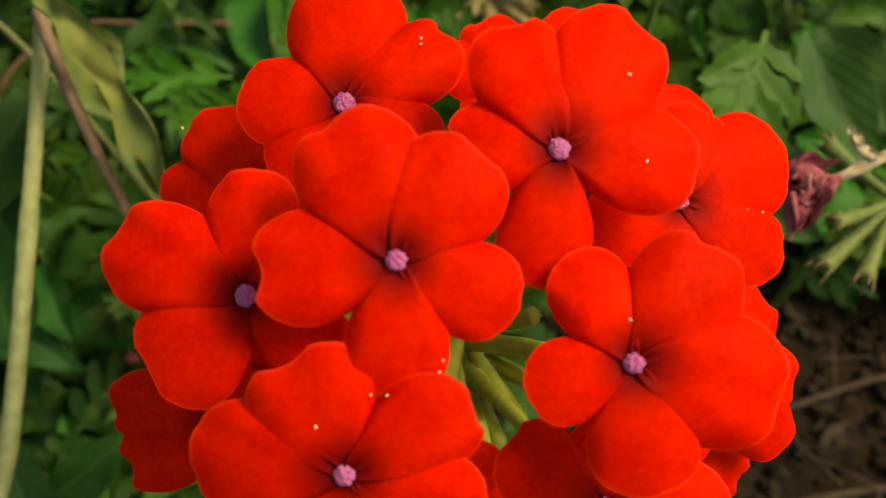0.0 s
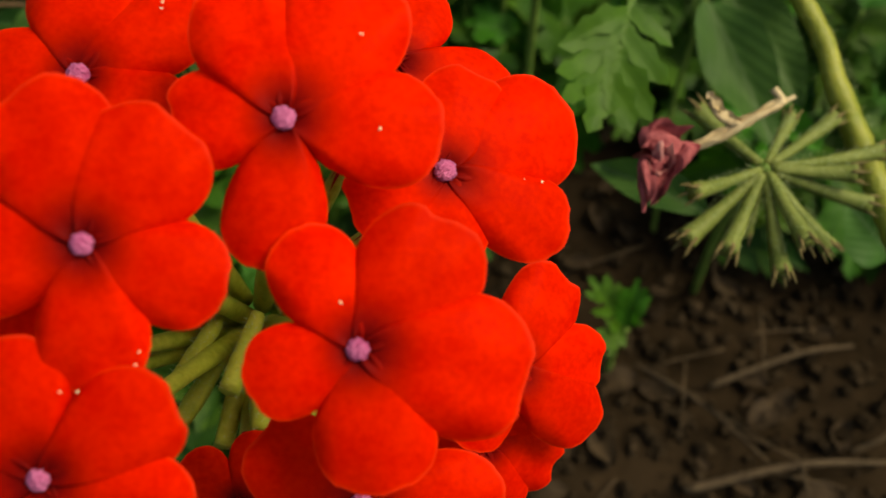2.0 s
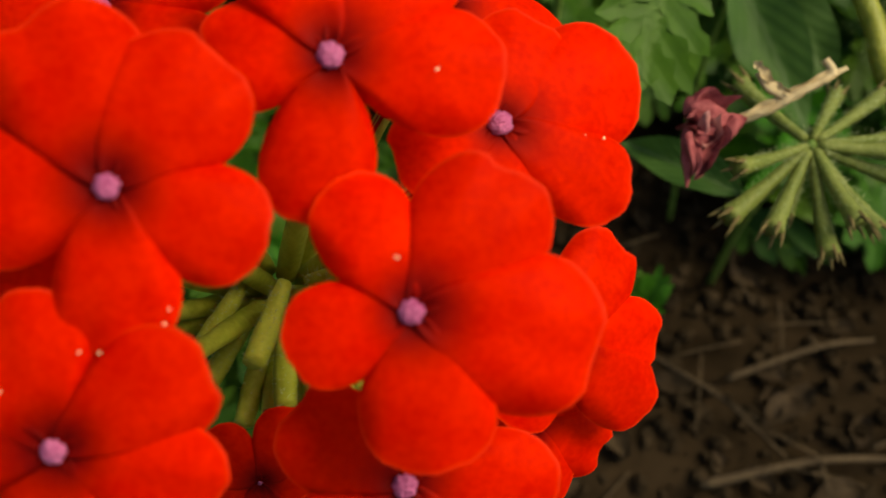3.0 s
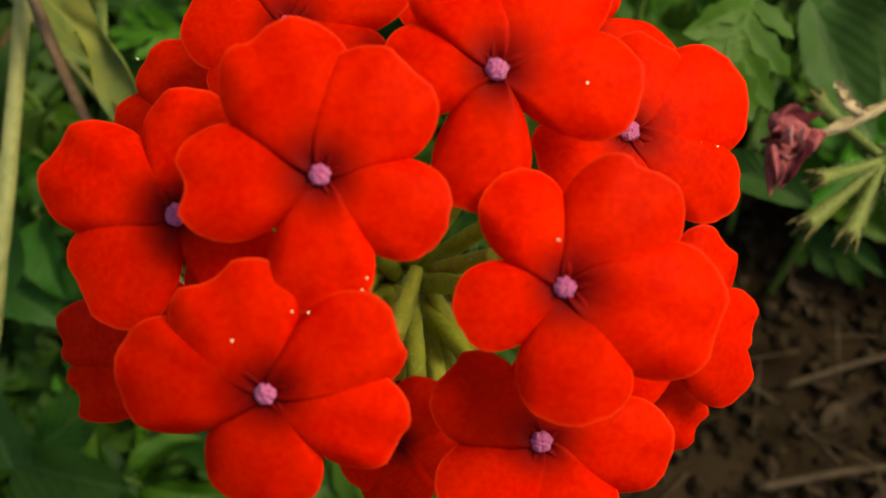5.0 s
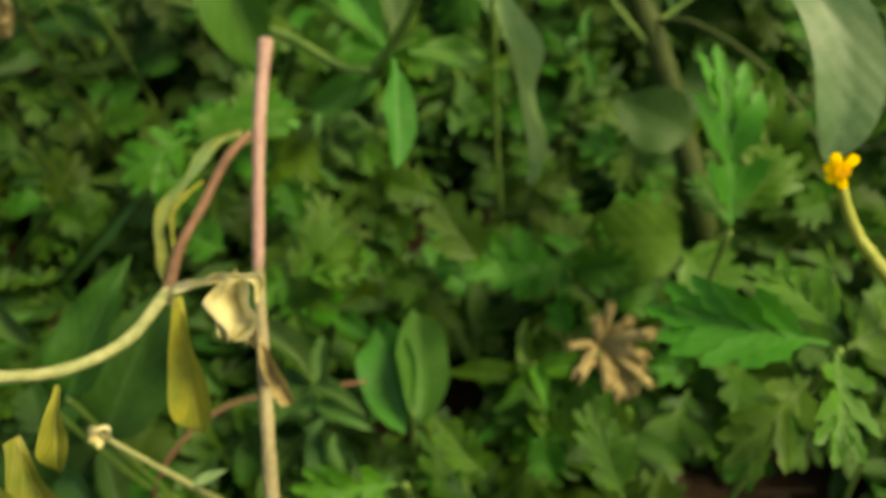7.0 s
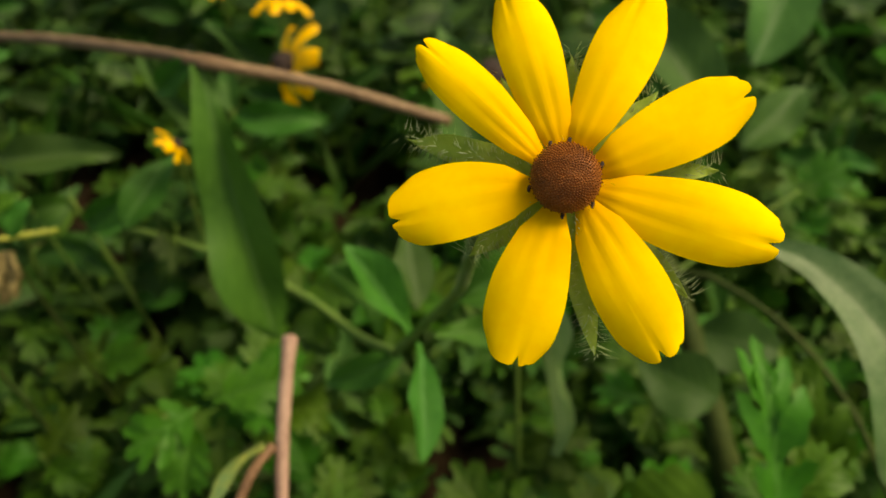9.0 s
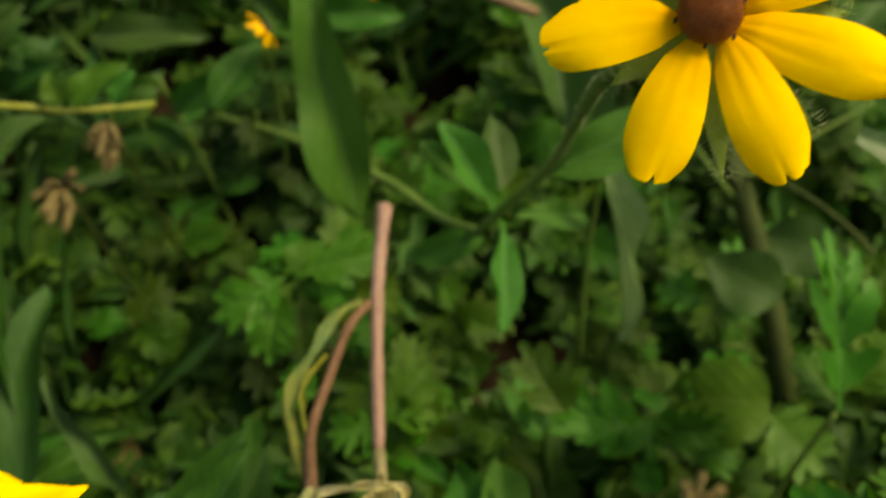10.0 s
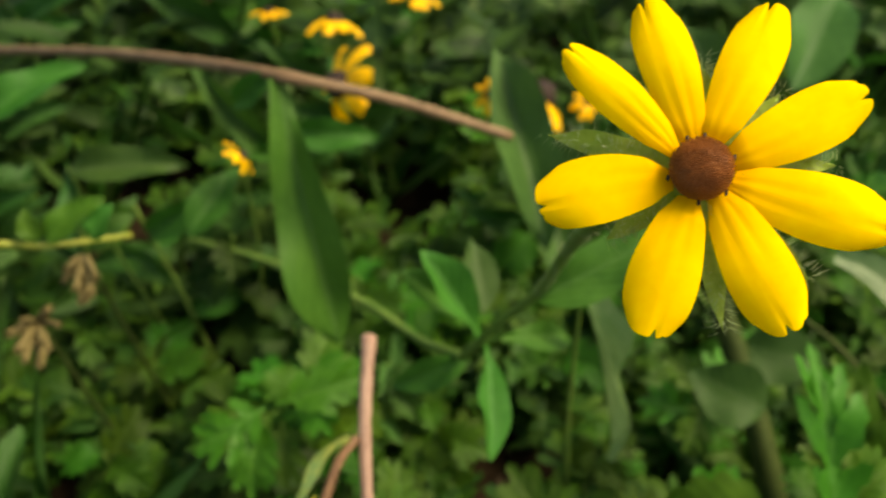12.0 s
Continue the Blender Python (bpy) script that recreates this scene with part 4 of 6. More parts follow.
def tall_shoot(x, y, height, seed):
    """An upright shoot with long pointed leaves."""
    rng = random.Random(seed)
    lean = (rng.uniform(-25, 25), rng.uniform(-20, 20))
    mat = rng.choice((DARK_LEAF, DARK_LEAF, LANCE, GREY_GREEN))
    root = stem("leafy_shoot", None, [(x, y, -4), (x + lean[0] * 0.4, y + lean[1] * 0.4, height * 0.5), (x + lean[0], y + lean[1], height)], 1.6, 0.9, STEM_GREEN, 6)
    tagged(root, "upright green shoot with long pointed leaves", "plant", "leafy shoots of the undergrowth")
    for i in range(rng.randint(6, 9)):
        v = rng.uniform(0.35, 1)
        a, length = i * 2.4 + rng.uniform(-0.4, 0.4), rng.uniform(36, 70)
        base = (x + lean[0] * v, y + lean[1] * v, height * v - 1)
        tip = (base[0] + math.cos(a) * length * 0.75, base[1] + math.sin(a) * length * 0.6, base[2] + length * rng.uniform(-0.1, 0.75))
        leaf(root, "lance", mat, base, tip, length * rng.uniform(0.2, 0.3), (rng.uniform(-0.4, 0.4), -0.7, 0.6), rng.randrange(5), 0.35, 0.25)


def plant_shoots():
    rng = random.Random(91)
    for i in range(44):
        x, y = rng.uniform(-360, 330), rng.uniform(370, 800)
        tall_shoot(x, y, rng.uniform(60, 115), 5000 + i)


def grass_tuft(x, y, count, seed):
    """A few narrow upright blades from one root."""
    rng = random.Random(seed)
    root = stem("grass_tuft", None, [(x, y, -3), (x, y, 6)], 2.0, 1.2, STEM_GREEN, 6)
    tagged(root, "tuft of narrow green grass blades", "grass", "grass tufts of the undergrowth")
    for i in range(count):
        a, length = rng.uniform(0, 6.28), rng.uniform(55, 120)
        reach = rng.uniform(0.2, 0.7)
        tip = (x + math.cos(a) * length * reach, y + math.sin(a) * length * reach * 0.7, length * math.sqrt(1 - reach * reach) * 0.85)
        leaf(root, "blade", rng.choice((LANCE, GREY_GREEN)), (x + rng.uniform(-3, 3), y + rng.uniform(-3, 3), 2), tip, rng.uniform(3, 6), (rng.uniform(-0.3, 0.3), -0.8, 0.4), rng.randrange(5), 0.3, 0.3)


for tuft_n, (tuft_x, tuft_y) in enumerate(((-300, 300), (-275, 345), (-315, 350), (-240, 300), (-265, 520), (-90, 520), (40, 480), (150, 460), (-180, 560), (60, 620), (-20, 560), (190, 560))):
    grass_tuft(tuft_x, tuft_y, 6, 700 + tuft_n)


plant_shoots()
plant_ground_cover()
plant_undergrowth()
plant_far_growth()


# ---- the red verbena ----
verbena = stem("verbena", None, [(-15.2, 92.8, -4.0), (-10.2, 82.8, 60.0), (-3.2, 64.8, 130.0), (-1.2, 58.8, 164.5)], 1.5, 1.1, STEM_GREEN)
tagged(verbena, "round head of scarlet red verbena flowers with pink eyes", "flower")
verbena_floret(verbena, (-4.5, 40.9, 225.8), (0.059, -0.438, 0.897), (-1.6, 56.6, 171.8), [(113, 15.6, 13.2), (53, 13.9, 12.2), (-24, 13.1, 10.0), (-91, 13.4, 10.3), (-176, 14.2, 11.6)], 0, 1.06)
verbena_floret(verbena, (12.1, 54.8, 224.2), (0.046, -0.366, 0.930), (0.4, 58.3, 171.6), [(113, 15.4, 11.6), (57, 17.8, 13.4), (-4, 15.6, 11.8), (-97, 14.7, 10.3), (176, 12.0, 10.4)], 1, 1.20)
verbena_floret(verbena, (19.0, 33.4, 218.0), (0.020, -0.430, 0.902), (1.2, 55.7, 170.9), [(120, 12.7, 9.0), (52, 15.2, 12.4), (-13, 16.5, 14.2), (-84, 13.8, 11.6), (-166, 11.1, 8.9)], 2, 1.09)
verbena_floret(verbena, (-9.6, 23.1, 214.7), (-0.12, -0.60, 0.79), (-2.2, 54.5, 170.5), [(117, 13.1, 13.8), (32, 14.7, 10.4), (-19, 14.0, 10.6), (-98, 13.0, 12.6), (175, 16.6, 12.2)], 3, 1.08)
verbena_floret(verbena, (-11.4, 65.4, 217.9), (-0.046, -0.246, 0.968), (-2.4, 59.6, 170.9), [(93, 17.4, 14.8), (36, 15.7, 10.6), (171, 13.2, 11.6), (-30, 12.6, 10.2), (-133, 12.0, 10.2)], 4, 1.32)
verbena_floret(verbena, (-22.6, 59.9, 202.6), (-0.242, -0.202, 0.949), (-3.9, 59.3, 169.2), [(125, 19.6, 11.4), (155, 18.0, 9.8), (62, 11.7, 10.5), (-178, 13.0, 9.7), (-22, 10.3, 9.7)], 5, 1.46)
verbena_floret(verbena, (-20.6, 41.4, 216.7), (-0.165, -0.376, 0.912), (-3.5, 56.7, 170.7), [(92, 14.0, 10.4), (156, 18.5, 12.6), (-144, 14.4, 14.2), (-36, 11.4, 10.1), (30, 8.6, 8.0)], 6, 1.21)
verbena_floret(verbena, (27.5, 56.1, 211.8), (0.216, -0.345, 0.913), (2.3, 58.5, 170.1), [(23, 17.5, 14.0), (-28, 16.2, 10.4), (-154, 11.4, 10.0), (71, 12.4, 10.4), (-88, 10.7, 9.8)], 7, 1.27)
verbena_floret(verbena, (17.9, 23.3, 199.8), (0.099, -0.480, 0.871), (1.1, 54.5, 168.7), [(149, 13.2, 10.6), (-6, 15.6, 11.4), (-131, 13.1, 12.5), (-65, 14.2, 12.0), (76, 9.7, 10.1)], 8, 1.22)
verbena_floret(verbena, (-26.4, 33.6, 196.4), (-0.299, -0.556, 0.775), (-4.2, 55.8, 168.3), [(178, 17.8, 9.9), (-154, 18.2, 10.6), (100, 9.1, 8.8), (-56, 10.5, 9.6), (23, 9.8, 8.8)], 9, 0.25)
verbena_floret(verbena, (34.9, 39.3, 194.5), (0.364, -0.472, 0.803), (3.1, 56.5, 168.1), [(56, 13.9, 10.4), (-2, 13.8, 9.2), (-36, 14.8, 9.8), (125, 9.1, 9.0), (-123, 10.7, 9.0)], 10, 0.25)
verbena_floret(verbena, (10.7, 75.8, 206.6), (0.133, -0.116, 0.984), (0.2, 60.8, 169.5), [(111, 13.5, 11.1), (151, 11.9, 10.3), (46, 11.7, 10.3), (-81, 10.2, 9.9), (-144, 9.2, 9.1)], 11, 0.25)
verbena_floret(verbena, (22.2, 74.1, 208.0), (0.211, -0.160, 0.964), (1.6, 60.6, 169.7), [(114, 14.8, 11.6), (72, 12.6, 10.3), (-12, 15.0, 11.3), (-91, 9.9, 9.7), (-178, 9.6, 8.9)], 12, 0.25)
verbena_floret(verbena, (0.5, 28.2, 179.7), (0.057, -0.697, 0.715), (-1.0, 55.1, 166.3), [(51, 10.1, 9.7), (-22, 9.5, 10.1), (-90, 11.5, 10.5), (147, 8.6, 8.9), (-137, 9.0, 8.9)], 13, 0.25)
verbena_floret(verbena, (31.8, 33.3, 183.8), (0.338, -0.553, 0.762), (2.8, 55.7, 166.8), [(-27, 12.0, 9.5), (-76, 11.6, 9.5), (36, 9.4, 8.7), (141, 8.7, 7.9), (-155, 8.6, 8.7)], 14, 0.25)
verbena_floret(verbena, (-17.6, 40.4, 197.0), (-0.056, -0.470, 0.881), (-3.2, 56.6, 168.4), [(-58, 10.0, 10.5), (-8, 9.4, 9.7), (61, 8.6, 9.0), (132, 8.6, 9.0), (-159, 8.8, 9.0)], 15, 0.25)
for speck_at in ((-11.7, 25.8, 221.3), (-35.2, 73.4, 201.9), (-2.5, 72.9, 220.5), (-2.6, 72.2, 220.4), (36.3, 56.0, 209.4), (38.2, 56.0, 209.0), (19.7, 62.3, 227.2), (21.3, 53.6, 223.7), (17.9, 35.7, 223.3)):
    speck(verbena, speck_at)
for scar_at in ((-6.9, 29.5, 219.7), (-5.4, 29.5, 219.6), (-3.2, 29.7, 219.6), (-0.4, 31.6, 220.4), (0.1, 32.6, 220.8)):
    speck(verbena, scar_at, 0.6, "pale nibbled spot on the petal rim")
bud_calyx(verbena, (2.4, 51.7, 184.0), (-0.2, 40.5, 186.0), 3.1)
bud_calyx(verbena, (1.4, 50.7, 178.3), (2.8, 37.3, 179.1), 3.1)
bud_calyx(verbena, (3.8, 53.4, 174.4), (9.1, 42.7, 176.5), 3.1)
bud_calyx(verbena, (4.7, 53.8, 179.8), (12.8, 52.5, 186.6), 2.8)
bud_calyx(verbena, (-3.7, 53.5, 179.9), (-7.7, 43.3, 182.6), 2.8)
for bud_base, bud_tip in (((-1.0, 54.0, 173.0), (-3.5, 37.0, 173.0)), ((0.5, 54.0, 172.0), (1.5, 33.0, 171.0)), ((2.5, 54.0, 172.0), (6.5, 35.5, 171.5)), ((4.0, 54.0, 172.0), (11.5, 42.0, 172.0)),
                          ((-3.0, 54.0, 173.0), (-9.5, 39.0, 175.5)), ((1.5, 53.0, 170.0), (4.5, 31.0, 165.5)), ((3.5, 53.0, 169.0), (10.0, 36.0, 166.0))):
    bud_calyx(verbena, bud_base, bud_tip, 2.9)


# ---- the spent flower head ----
spent = stem("spent_flower_head", None, [(116.3, 136.1, -4.0), (98.3, 113.1, 84.3), (86.3, 91.1, 153.2)], 1.2, 0.9, STEM_GREEN)
tagged(spent, "spent flower head of bare green calyces and one withered maroon floret", "flower")
bud_calyx(spent, (86.3, 89.5, 153.0), (86.2, 71.0, 151.0), 3.8, True)
bud_calyx(spent, (85.5, 89.8, 153.1), (76.9, 74.7, 152.5), 3.9, True)
bud_calyx(spent, (85.0, 90.0, 153.1), (70.3, 77.9, 151.3), 4.1, True)
bud_calyx(spent, (86.6, 89.8, 153.4), (89.9, 74.6, 155.5), 3.8, True)
bud_calyx(spent, (87.1, 89.9, 152.9), (96.4, 76.7, 149.0), 3.5, True)
bud_calyx(spent, (87.9, 90.7, 152.7), (106.8, 86.7, 146.7), 3.6, True)
bud_calyx(spent, (87.6, 91.0, 153.2), (102.4, 89.7, 153.1), 3.8, True)
bud_calyx(spent, (85.0, 90.4, 153.7), (70.6, 83.1, 159.0), 3.4, True)
bud_calyx(spent, (87.6, 92.1, 152.9), (102.9, 103.9, 149.9), 3.5, True)
bud_calyx(spent, (85.5, 92.2, 153.1), (76.2, 105.1, 152.1), 4.0, True)
bud_calyx(spent, (86.9, 92.2, 152.9), (94.6, 104.4, 149.8), 3.3, True)
bud_calyx(spent, (86.2, 90.6, 152.1), (85.0, 84.8, 139.8), 3.4, True)
bud_calyx(spent, (88.4, 91.7, 152.6), (112.4, 99.1, 145.3), 3.4, True)
withered_floret(spent, [(72.0, 90.2, 162.5), (67.8, 88.2, 163.4), (63.6, 85.3, 163.9), (61.6, 81.9, 163.2), (61.0, 78.0, 161.3)], [0.36, 1.64, 2.73, 3.09, 2.55, 1.73, 0.73, 0.18], 1)
withered_floret(spent, [(68.7, 88.6, 163.7), (65.1, 88.5, 165.6), (62.3, 88.7, 166.6), (60.9, 88.0, 166.2)], [0.82, 2.00, 2.46, 2.09, 0.36], 2)
crumpled("withered_petal", spent, (67.5, 89.0, 164.0), (-6.0, -1.2, 2.0), (0.1, -0.4, 0.9), 8.5, 7.5, MAROON, 3, "crumpled maroon petal", rough=0.34)
crumpled("withered_petal", spent, (65.5, 86.5, 165.0), (-3.5, -6.5, -2.0), (-0.2, -0.3, 0.9), 6.0, 8.5, MAROON, 6, "crumpled maroon petal", rough=0.34)
crumpled("withered_petal", spent, (64.6, 87.2, 166.8), (-1.8, -5.0, -1.4), (-0.1, -0.5, 0.9), 3.8, 5.2, WITHERED_PINK, 8, "faded pink petal scrap", rough=0.3)
withered_leaf(spent, [(70.8, 90.8, 161.6), (75.0, 92.0, 163.2), (79.2, 93.2, 164.6), (83.6, 95.2, 166.2), (88.5, 97.0, 167.0)], 1.5, STRAW, "pale dry curled petal")
withered_leaf(spent, [(79.0, 93.4, 164.8), (76.4, 94.6, 165.8), (74.4, 97.0, 166.8), (73.6, 98.8, 166.4)], 1.3, STRAW, "pale dry curled petal")
stem("dry_strand", spent, [(71.8, 91.4, 160.6), (76.5, 92.2, 162.6), (80.9, 94.0, 164.7), (86.0, 96.3, 166.0), (84.9, 98.6, 167.1)], 0.9, 0.7, STRAW, 6, "pale dry curled petal")
stem("dry_strand", spent, [(79.2, 93.2, 163.8), (75.6, 94.6, 164.8), (74.0, 96.9, 165.9)], 0.8, 0.5, STRAW, 6, "pale dry curled petal")
leaf(spent, "lance", GREY_GREEN, (84.8, 99.5, 121.4), (60.6, 113.4, 122.2), 9.4, seed=2)


# ---- the broken tan stem with its withered leaves ----
broken = stem("broken_stem", None, [(-88.4, -30.7, -3.0), (-88.0, -6.7, 40.0), (-86.0, 14.0, 120.0), (-83.2, 49.0, 130.0), (-81.7, 91.0, 146.0), (-80.1, 130.0, 163.0)], 1.72, 1.65, STEM_REED, 10)
tagged(broken, "broken tan and pinkish flower stem with yellowed and withered leaves", "plant")
stem("stem_middle", broken, [(-80.1, 130.0, 163.0), (-81.3, 154.5, 173.4), (-85.8, 190.0, 171.8)], 1.65, 1.47, STEM_TAN, 10, "tan middle of the stem", (0.02,))
stem("stem_end", broken, [(-85.8, 190.0, 171.8), (-88.4, 235.7, 173.4), (-87.3, 265.0, 179.6)], 1.41, 2.12, STEM_PINK, 10, "pinkish brown cut end", (0.62,))
stem("side_shoot", broken, [(-79.4, 126.5, 166.5), (-71.6, 110.0, 161.0), (-63.8, 95.0, 143.6), (-51.1, 76.1, 123.4), (-42.6, 61.9, 105.0)], 1.2, 1.0, ARCH, 8, "dull brown side shoot")
crumpled("limp_leaf", broken, (-82.0, 137.0, 155.3), Vector((12.9, -17.9, -14.8)), (0.3, -0.5, 0.8), 13.2, 26.6, LIMP, 9, "crumpled pale green leaf", rough=0.16)
withered_leaf(broken, [(-73.5, 120.9, 177.4), (-67.5, 114.3, 175.2), (-61.3, 107.1, 166.8), (-56.7, 98.3, 156.7), (-53.2, 91.4, 144.9), (-50.6, 82.5, 132.1)], 5.1, LIMP, "limp pale leaf with a yellow end")
leaf(broken, "lance", YELLOW_LEAF, (-66.2, 111.4, 162.5), (-54.1, 93.6, 146.1), 4.8, (0.7, -0.5, 0.4), 2, 0.1, 0.3, label="limp yellow leaf")
stem("side_branch", broken, [(-90.6, 232.8, 175.4), (-95.2, 223.6, 177.2), (-98.8, 203.3, 182.4), (-100.2, 185.3, 190.4), (-96.5, 164.5, 204.5)], 1.3, 1.3, STEM_BROWN, 8, "reddish brown drooping branch")
stem("side_branch", broken, [(-96.5, 164.5, 204.5), (-102.8, 151.5, 207.0), (-112.5, 142.8, 212.3), (-125.5, 140.0, 216.6)], 1.35, 1.2, STEM_REED, 8, "pale green drooping branch")
withered_leaf(broken, [(-91.7, 232.3, 177.3), (-97.7, 224.5, 181.9), (-102.4, 211.6, 184.4), (-106.5, 195.9, 188.0), (-103.5, 182.6, 192.7), (-97.3, 165.7, 202.6)], 2.9, LIMP, "rolled withered leaf")
withered_leaf(broken, [(-99.5, 212.0, 182.0), (-103.6, 200.0, 187.5), (-102.4, 190.0, 190.5), (-99.0, 178.0, 194.0)], 1.3, YELLOW_LEAF, "rolled yellow leaf")
withered_leaf(broken, [(-96.7, 162.2, 201.8), (-94.7, 162.4, 207.6), (-87.8, 162.4, 210.1), (-81.9, 162.3, 211.5), (-76.8, 162.6, 209.7), (-77.3, 159.6, 205.8)], 1.8, DRY_LEAF, "dry cream curled leaf")
crumpled("curled_leaf", broken, (-82.1, 162.9, 210.2), Vector((-0.5, -6.9, -9.7)), (0.1, -0.6, 0.75), 10.0, 12.5, DRY_LEAF, 5, "dry cream curled leaf", rough=0.3)
leaf(broken, "oblance", YELLOW_LEAF, (-106.4, 134.0, 224.1), (-109.6, 121.6, 211.7), 4.8, (0.1, -0.6, 0.8), 1, 0.25, 0.3, label="yellow wilting leaf")
leaf(broken, "oblance", YELLOW_LEAF, (-114.9, 127.4, 217.8), (-106.9, 107.0, 197.8), 11.3, (0.1, -0.6, 0.8), 2, 0.25, 0.3, label="yellow wilting leaf")
leaf(broken, "oblance", YELLOW_LEAF, (-96.6, 168.0, 196.9), (-96.1, 144.0, 171.4), 8.2, (0.1, -0.6, 0.8), 2, 0.25, 0.3, label="yellow wilting leaf")
leaf(broken, "oblance", YELLOW_LEAF, (-125.3, 122.6, 218.0), (-114.2, 114.8, 213.2), 6.6, (0.1, -0.6, 0.8), 3, 0.25, 0.3, label="yellow wilting leaf")
leaf(broken, "lance", STRAW_HUSK, (-81.2, 163.2, 184.5), (-76.2, 153.5, 162.8), 4.1, (0.1, -0.6, 0.8), 2, 0.25, 0.3, label="yellow wilting leaf")
leaf(broken, "lance", STRAW_HUSK, (-83.0, 169.0, 198.6), (-83.0, 159.8, 182.6), 4.2, (0.1, -0.6, 0.8), 1, 0.25, 0.3, label="yellow wilting leaf")


# ---- the large yellow coneflower ----
coneflower = stem("coneflower", None, [(-205.0, 440.0, -3.0), (-190.0, 424.0, 62.0), (-157.7, 395.7, 85.6), (-121.2, 360.9, 105.1), (-90.9, 327.1, 121.9), (-71.3, 299.6, 133.4), (-58.8, 281.0, 148.5)], 1.90, 1.50, STEM_GREEN, 8)
tagged(coneflower, "yellow coneflower with a brown domed centre on a bristly stem", "flower")
stem("flower_stalk", coneflower, [(-58.8, 281.0, 148.5), (-47.5, 272.7, 175.0), (-40.5, 255.2, 207.7), (-39.3, 228.1, 252.4), (-39.5, 208.5, 278.0), (-30.8, 191.2, 303.8)], 1.5, 1.3, STEM_GREEN, 8)
hairs("stalk_hair", coneflower, [(-40.5, 254.2, 208.7), (-39.3, 228.1, 252.4), (-39.5, 208.5, 278.0), (-30.8, 191.2, 303.8)], 1.3, 260, 1.3, 4)
cone_flower(coneflower, (-31.3, 189.2, 306.2), (-0.158, -0.605, 0.781), 4.71, [(133, 26.6, 7.0, 0.03), (103, 27.0, 8.3, 0.04), (63, 27.2, 8.8, 0.04), (21.5, 25.9, 9.2, 0.02), (-21.5, 28.0, 10.0, 0.00), (-64, 25.9, 9.9, 0.00), (-111, 24.8, 10.2, 0.00), (-173, 23.6, 10.6, 0.02)], 0)
hairy_sepal(coneflower, (-32.7, 191.9, 304.0), (-51.5, 201.2, 304.4), 4.3, (-0.16, -0.60, 0.78), 2)
hairy_sepal(coneflower, (-28.9, 191.0, 304.0), (-10.5, 190.9, 304.7), 4.3, (-0.16, -0.60, 0.78), 5)
hairy_sepal(coneflower, (-29.5, 189.9, 303.0), (-15.8, 178.4, 293.9), 4.3, (-0.16, -0.60, 0.78), 6)
hairy_sepal(coneflower, (-30.6, 189.6, 302.6), (-27.9, 174.2, 288.3), 4.3, (-0.16, -0.60, 0.78), 4)
hairy_sepal(coneflower, (-30.6, 192.7, 305.0), (-28.3, 206.4, 313.1), 4.3, (-0.16, -0.60, 0.78), 2)
hairy_sepal(coneflower, (-32.5, 190.5, 302.9), (-44.1, 187.1, 295.0), 4.3, (-0.16, -0.60, 0.78), 5)
hairy_sepal(coneflower, (-29.4, 192.1, 304.8), (-17.5, 200.7, 310.9), 4.3, (-0.16, -0.60, 0.78), 3)
hairy_sepal(coneflower, (-31.7, 192.7, 304.7), (-38.1, 205.8, 310.7), 3.6, (-0.16, -0.60, 0.78), 1)
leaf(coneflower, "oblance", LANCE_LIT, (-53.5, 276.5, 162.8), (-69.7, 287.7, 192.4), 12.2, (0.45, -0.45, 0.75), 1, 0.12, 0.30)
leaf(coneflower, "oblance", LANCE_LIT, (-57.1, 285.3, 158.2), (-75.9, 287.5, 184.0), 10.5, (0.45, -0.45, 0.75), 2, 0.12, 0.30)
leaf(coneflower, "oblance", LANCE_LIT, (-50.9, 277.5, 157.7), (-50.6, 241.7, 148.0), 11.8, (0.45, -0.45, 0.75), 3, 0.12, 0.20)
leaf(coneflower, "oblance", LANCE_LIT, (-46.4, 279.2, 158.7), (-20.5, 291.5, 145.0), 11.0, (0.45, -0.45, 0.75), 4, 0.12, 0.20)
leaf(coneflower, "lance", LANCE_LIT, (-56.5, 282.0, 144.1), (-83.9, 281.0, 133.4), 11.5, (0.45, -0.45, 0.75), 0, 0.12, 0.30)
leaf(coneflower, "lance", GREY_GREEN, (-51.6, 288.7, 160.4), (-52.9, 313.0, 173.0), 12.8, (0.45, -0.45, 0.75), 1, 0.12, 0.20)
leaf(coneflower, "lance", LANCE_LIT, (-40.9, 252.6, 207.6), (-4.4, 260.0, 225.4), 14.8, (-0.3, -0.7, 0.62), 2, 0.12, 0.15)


# ---- the drooping coneflower ----
faded = stem("drooping_coneflower", None, [(-161.1, 125.3, -3.0), (-154.1, 122.3, 90.0), (-142.1, 120.3, 200.0), (-136.9, 121.4, 274.5)], 2.0, 1.5, STEM_GREEN, 8)
tagged(faded, "ageing yellow coneflower with a dark centre and drooping petals", "flower")
cone_flower(faded, (-136.1, 120.3, 277.1), (0.279, -0.373, 0.885), 6.59, [(-22, 18.8, 9.5, -0.30), (-64, 16.7, 9.5, -0.40), (-109, 14.8, 9.5, -0.40)], 0, True, CURLED_PETALS)
limp_petal(faded, [(-137.6, 124.4, 279.5), (-138.2, 125.8, 282.2), (-138.3, 127.1, 284.6), (-138.1, 128.9, 284.9), (-138.2, 130.2, 283.3)], [5.6, 7.7, 6.6, 3.6, 2.5], (0.279, -0.373, 0.885), 3)
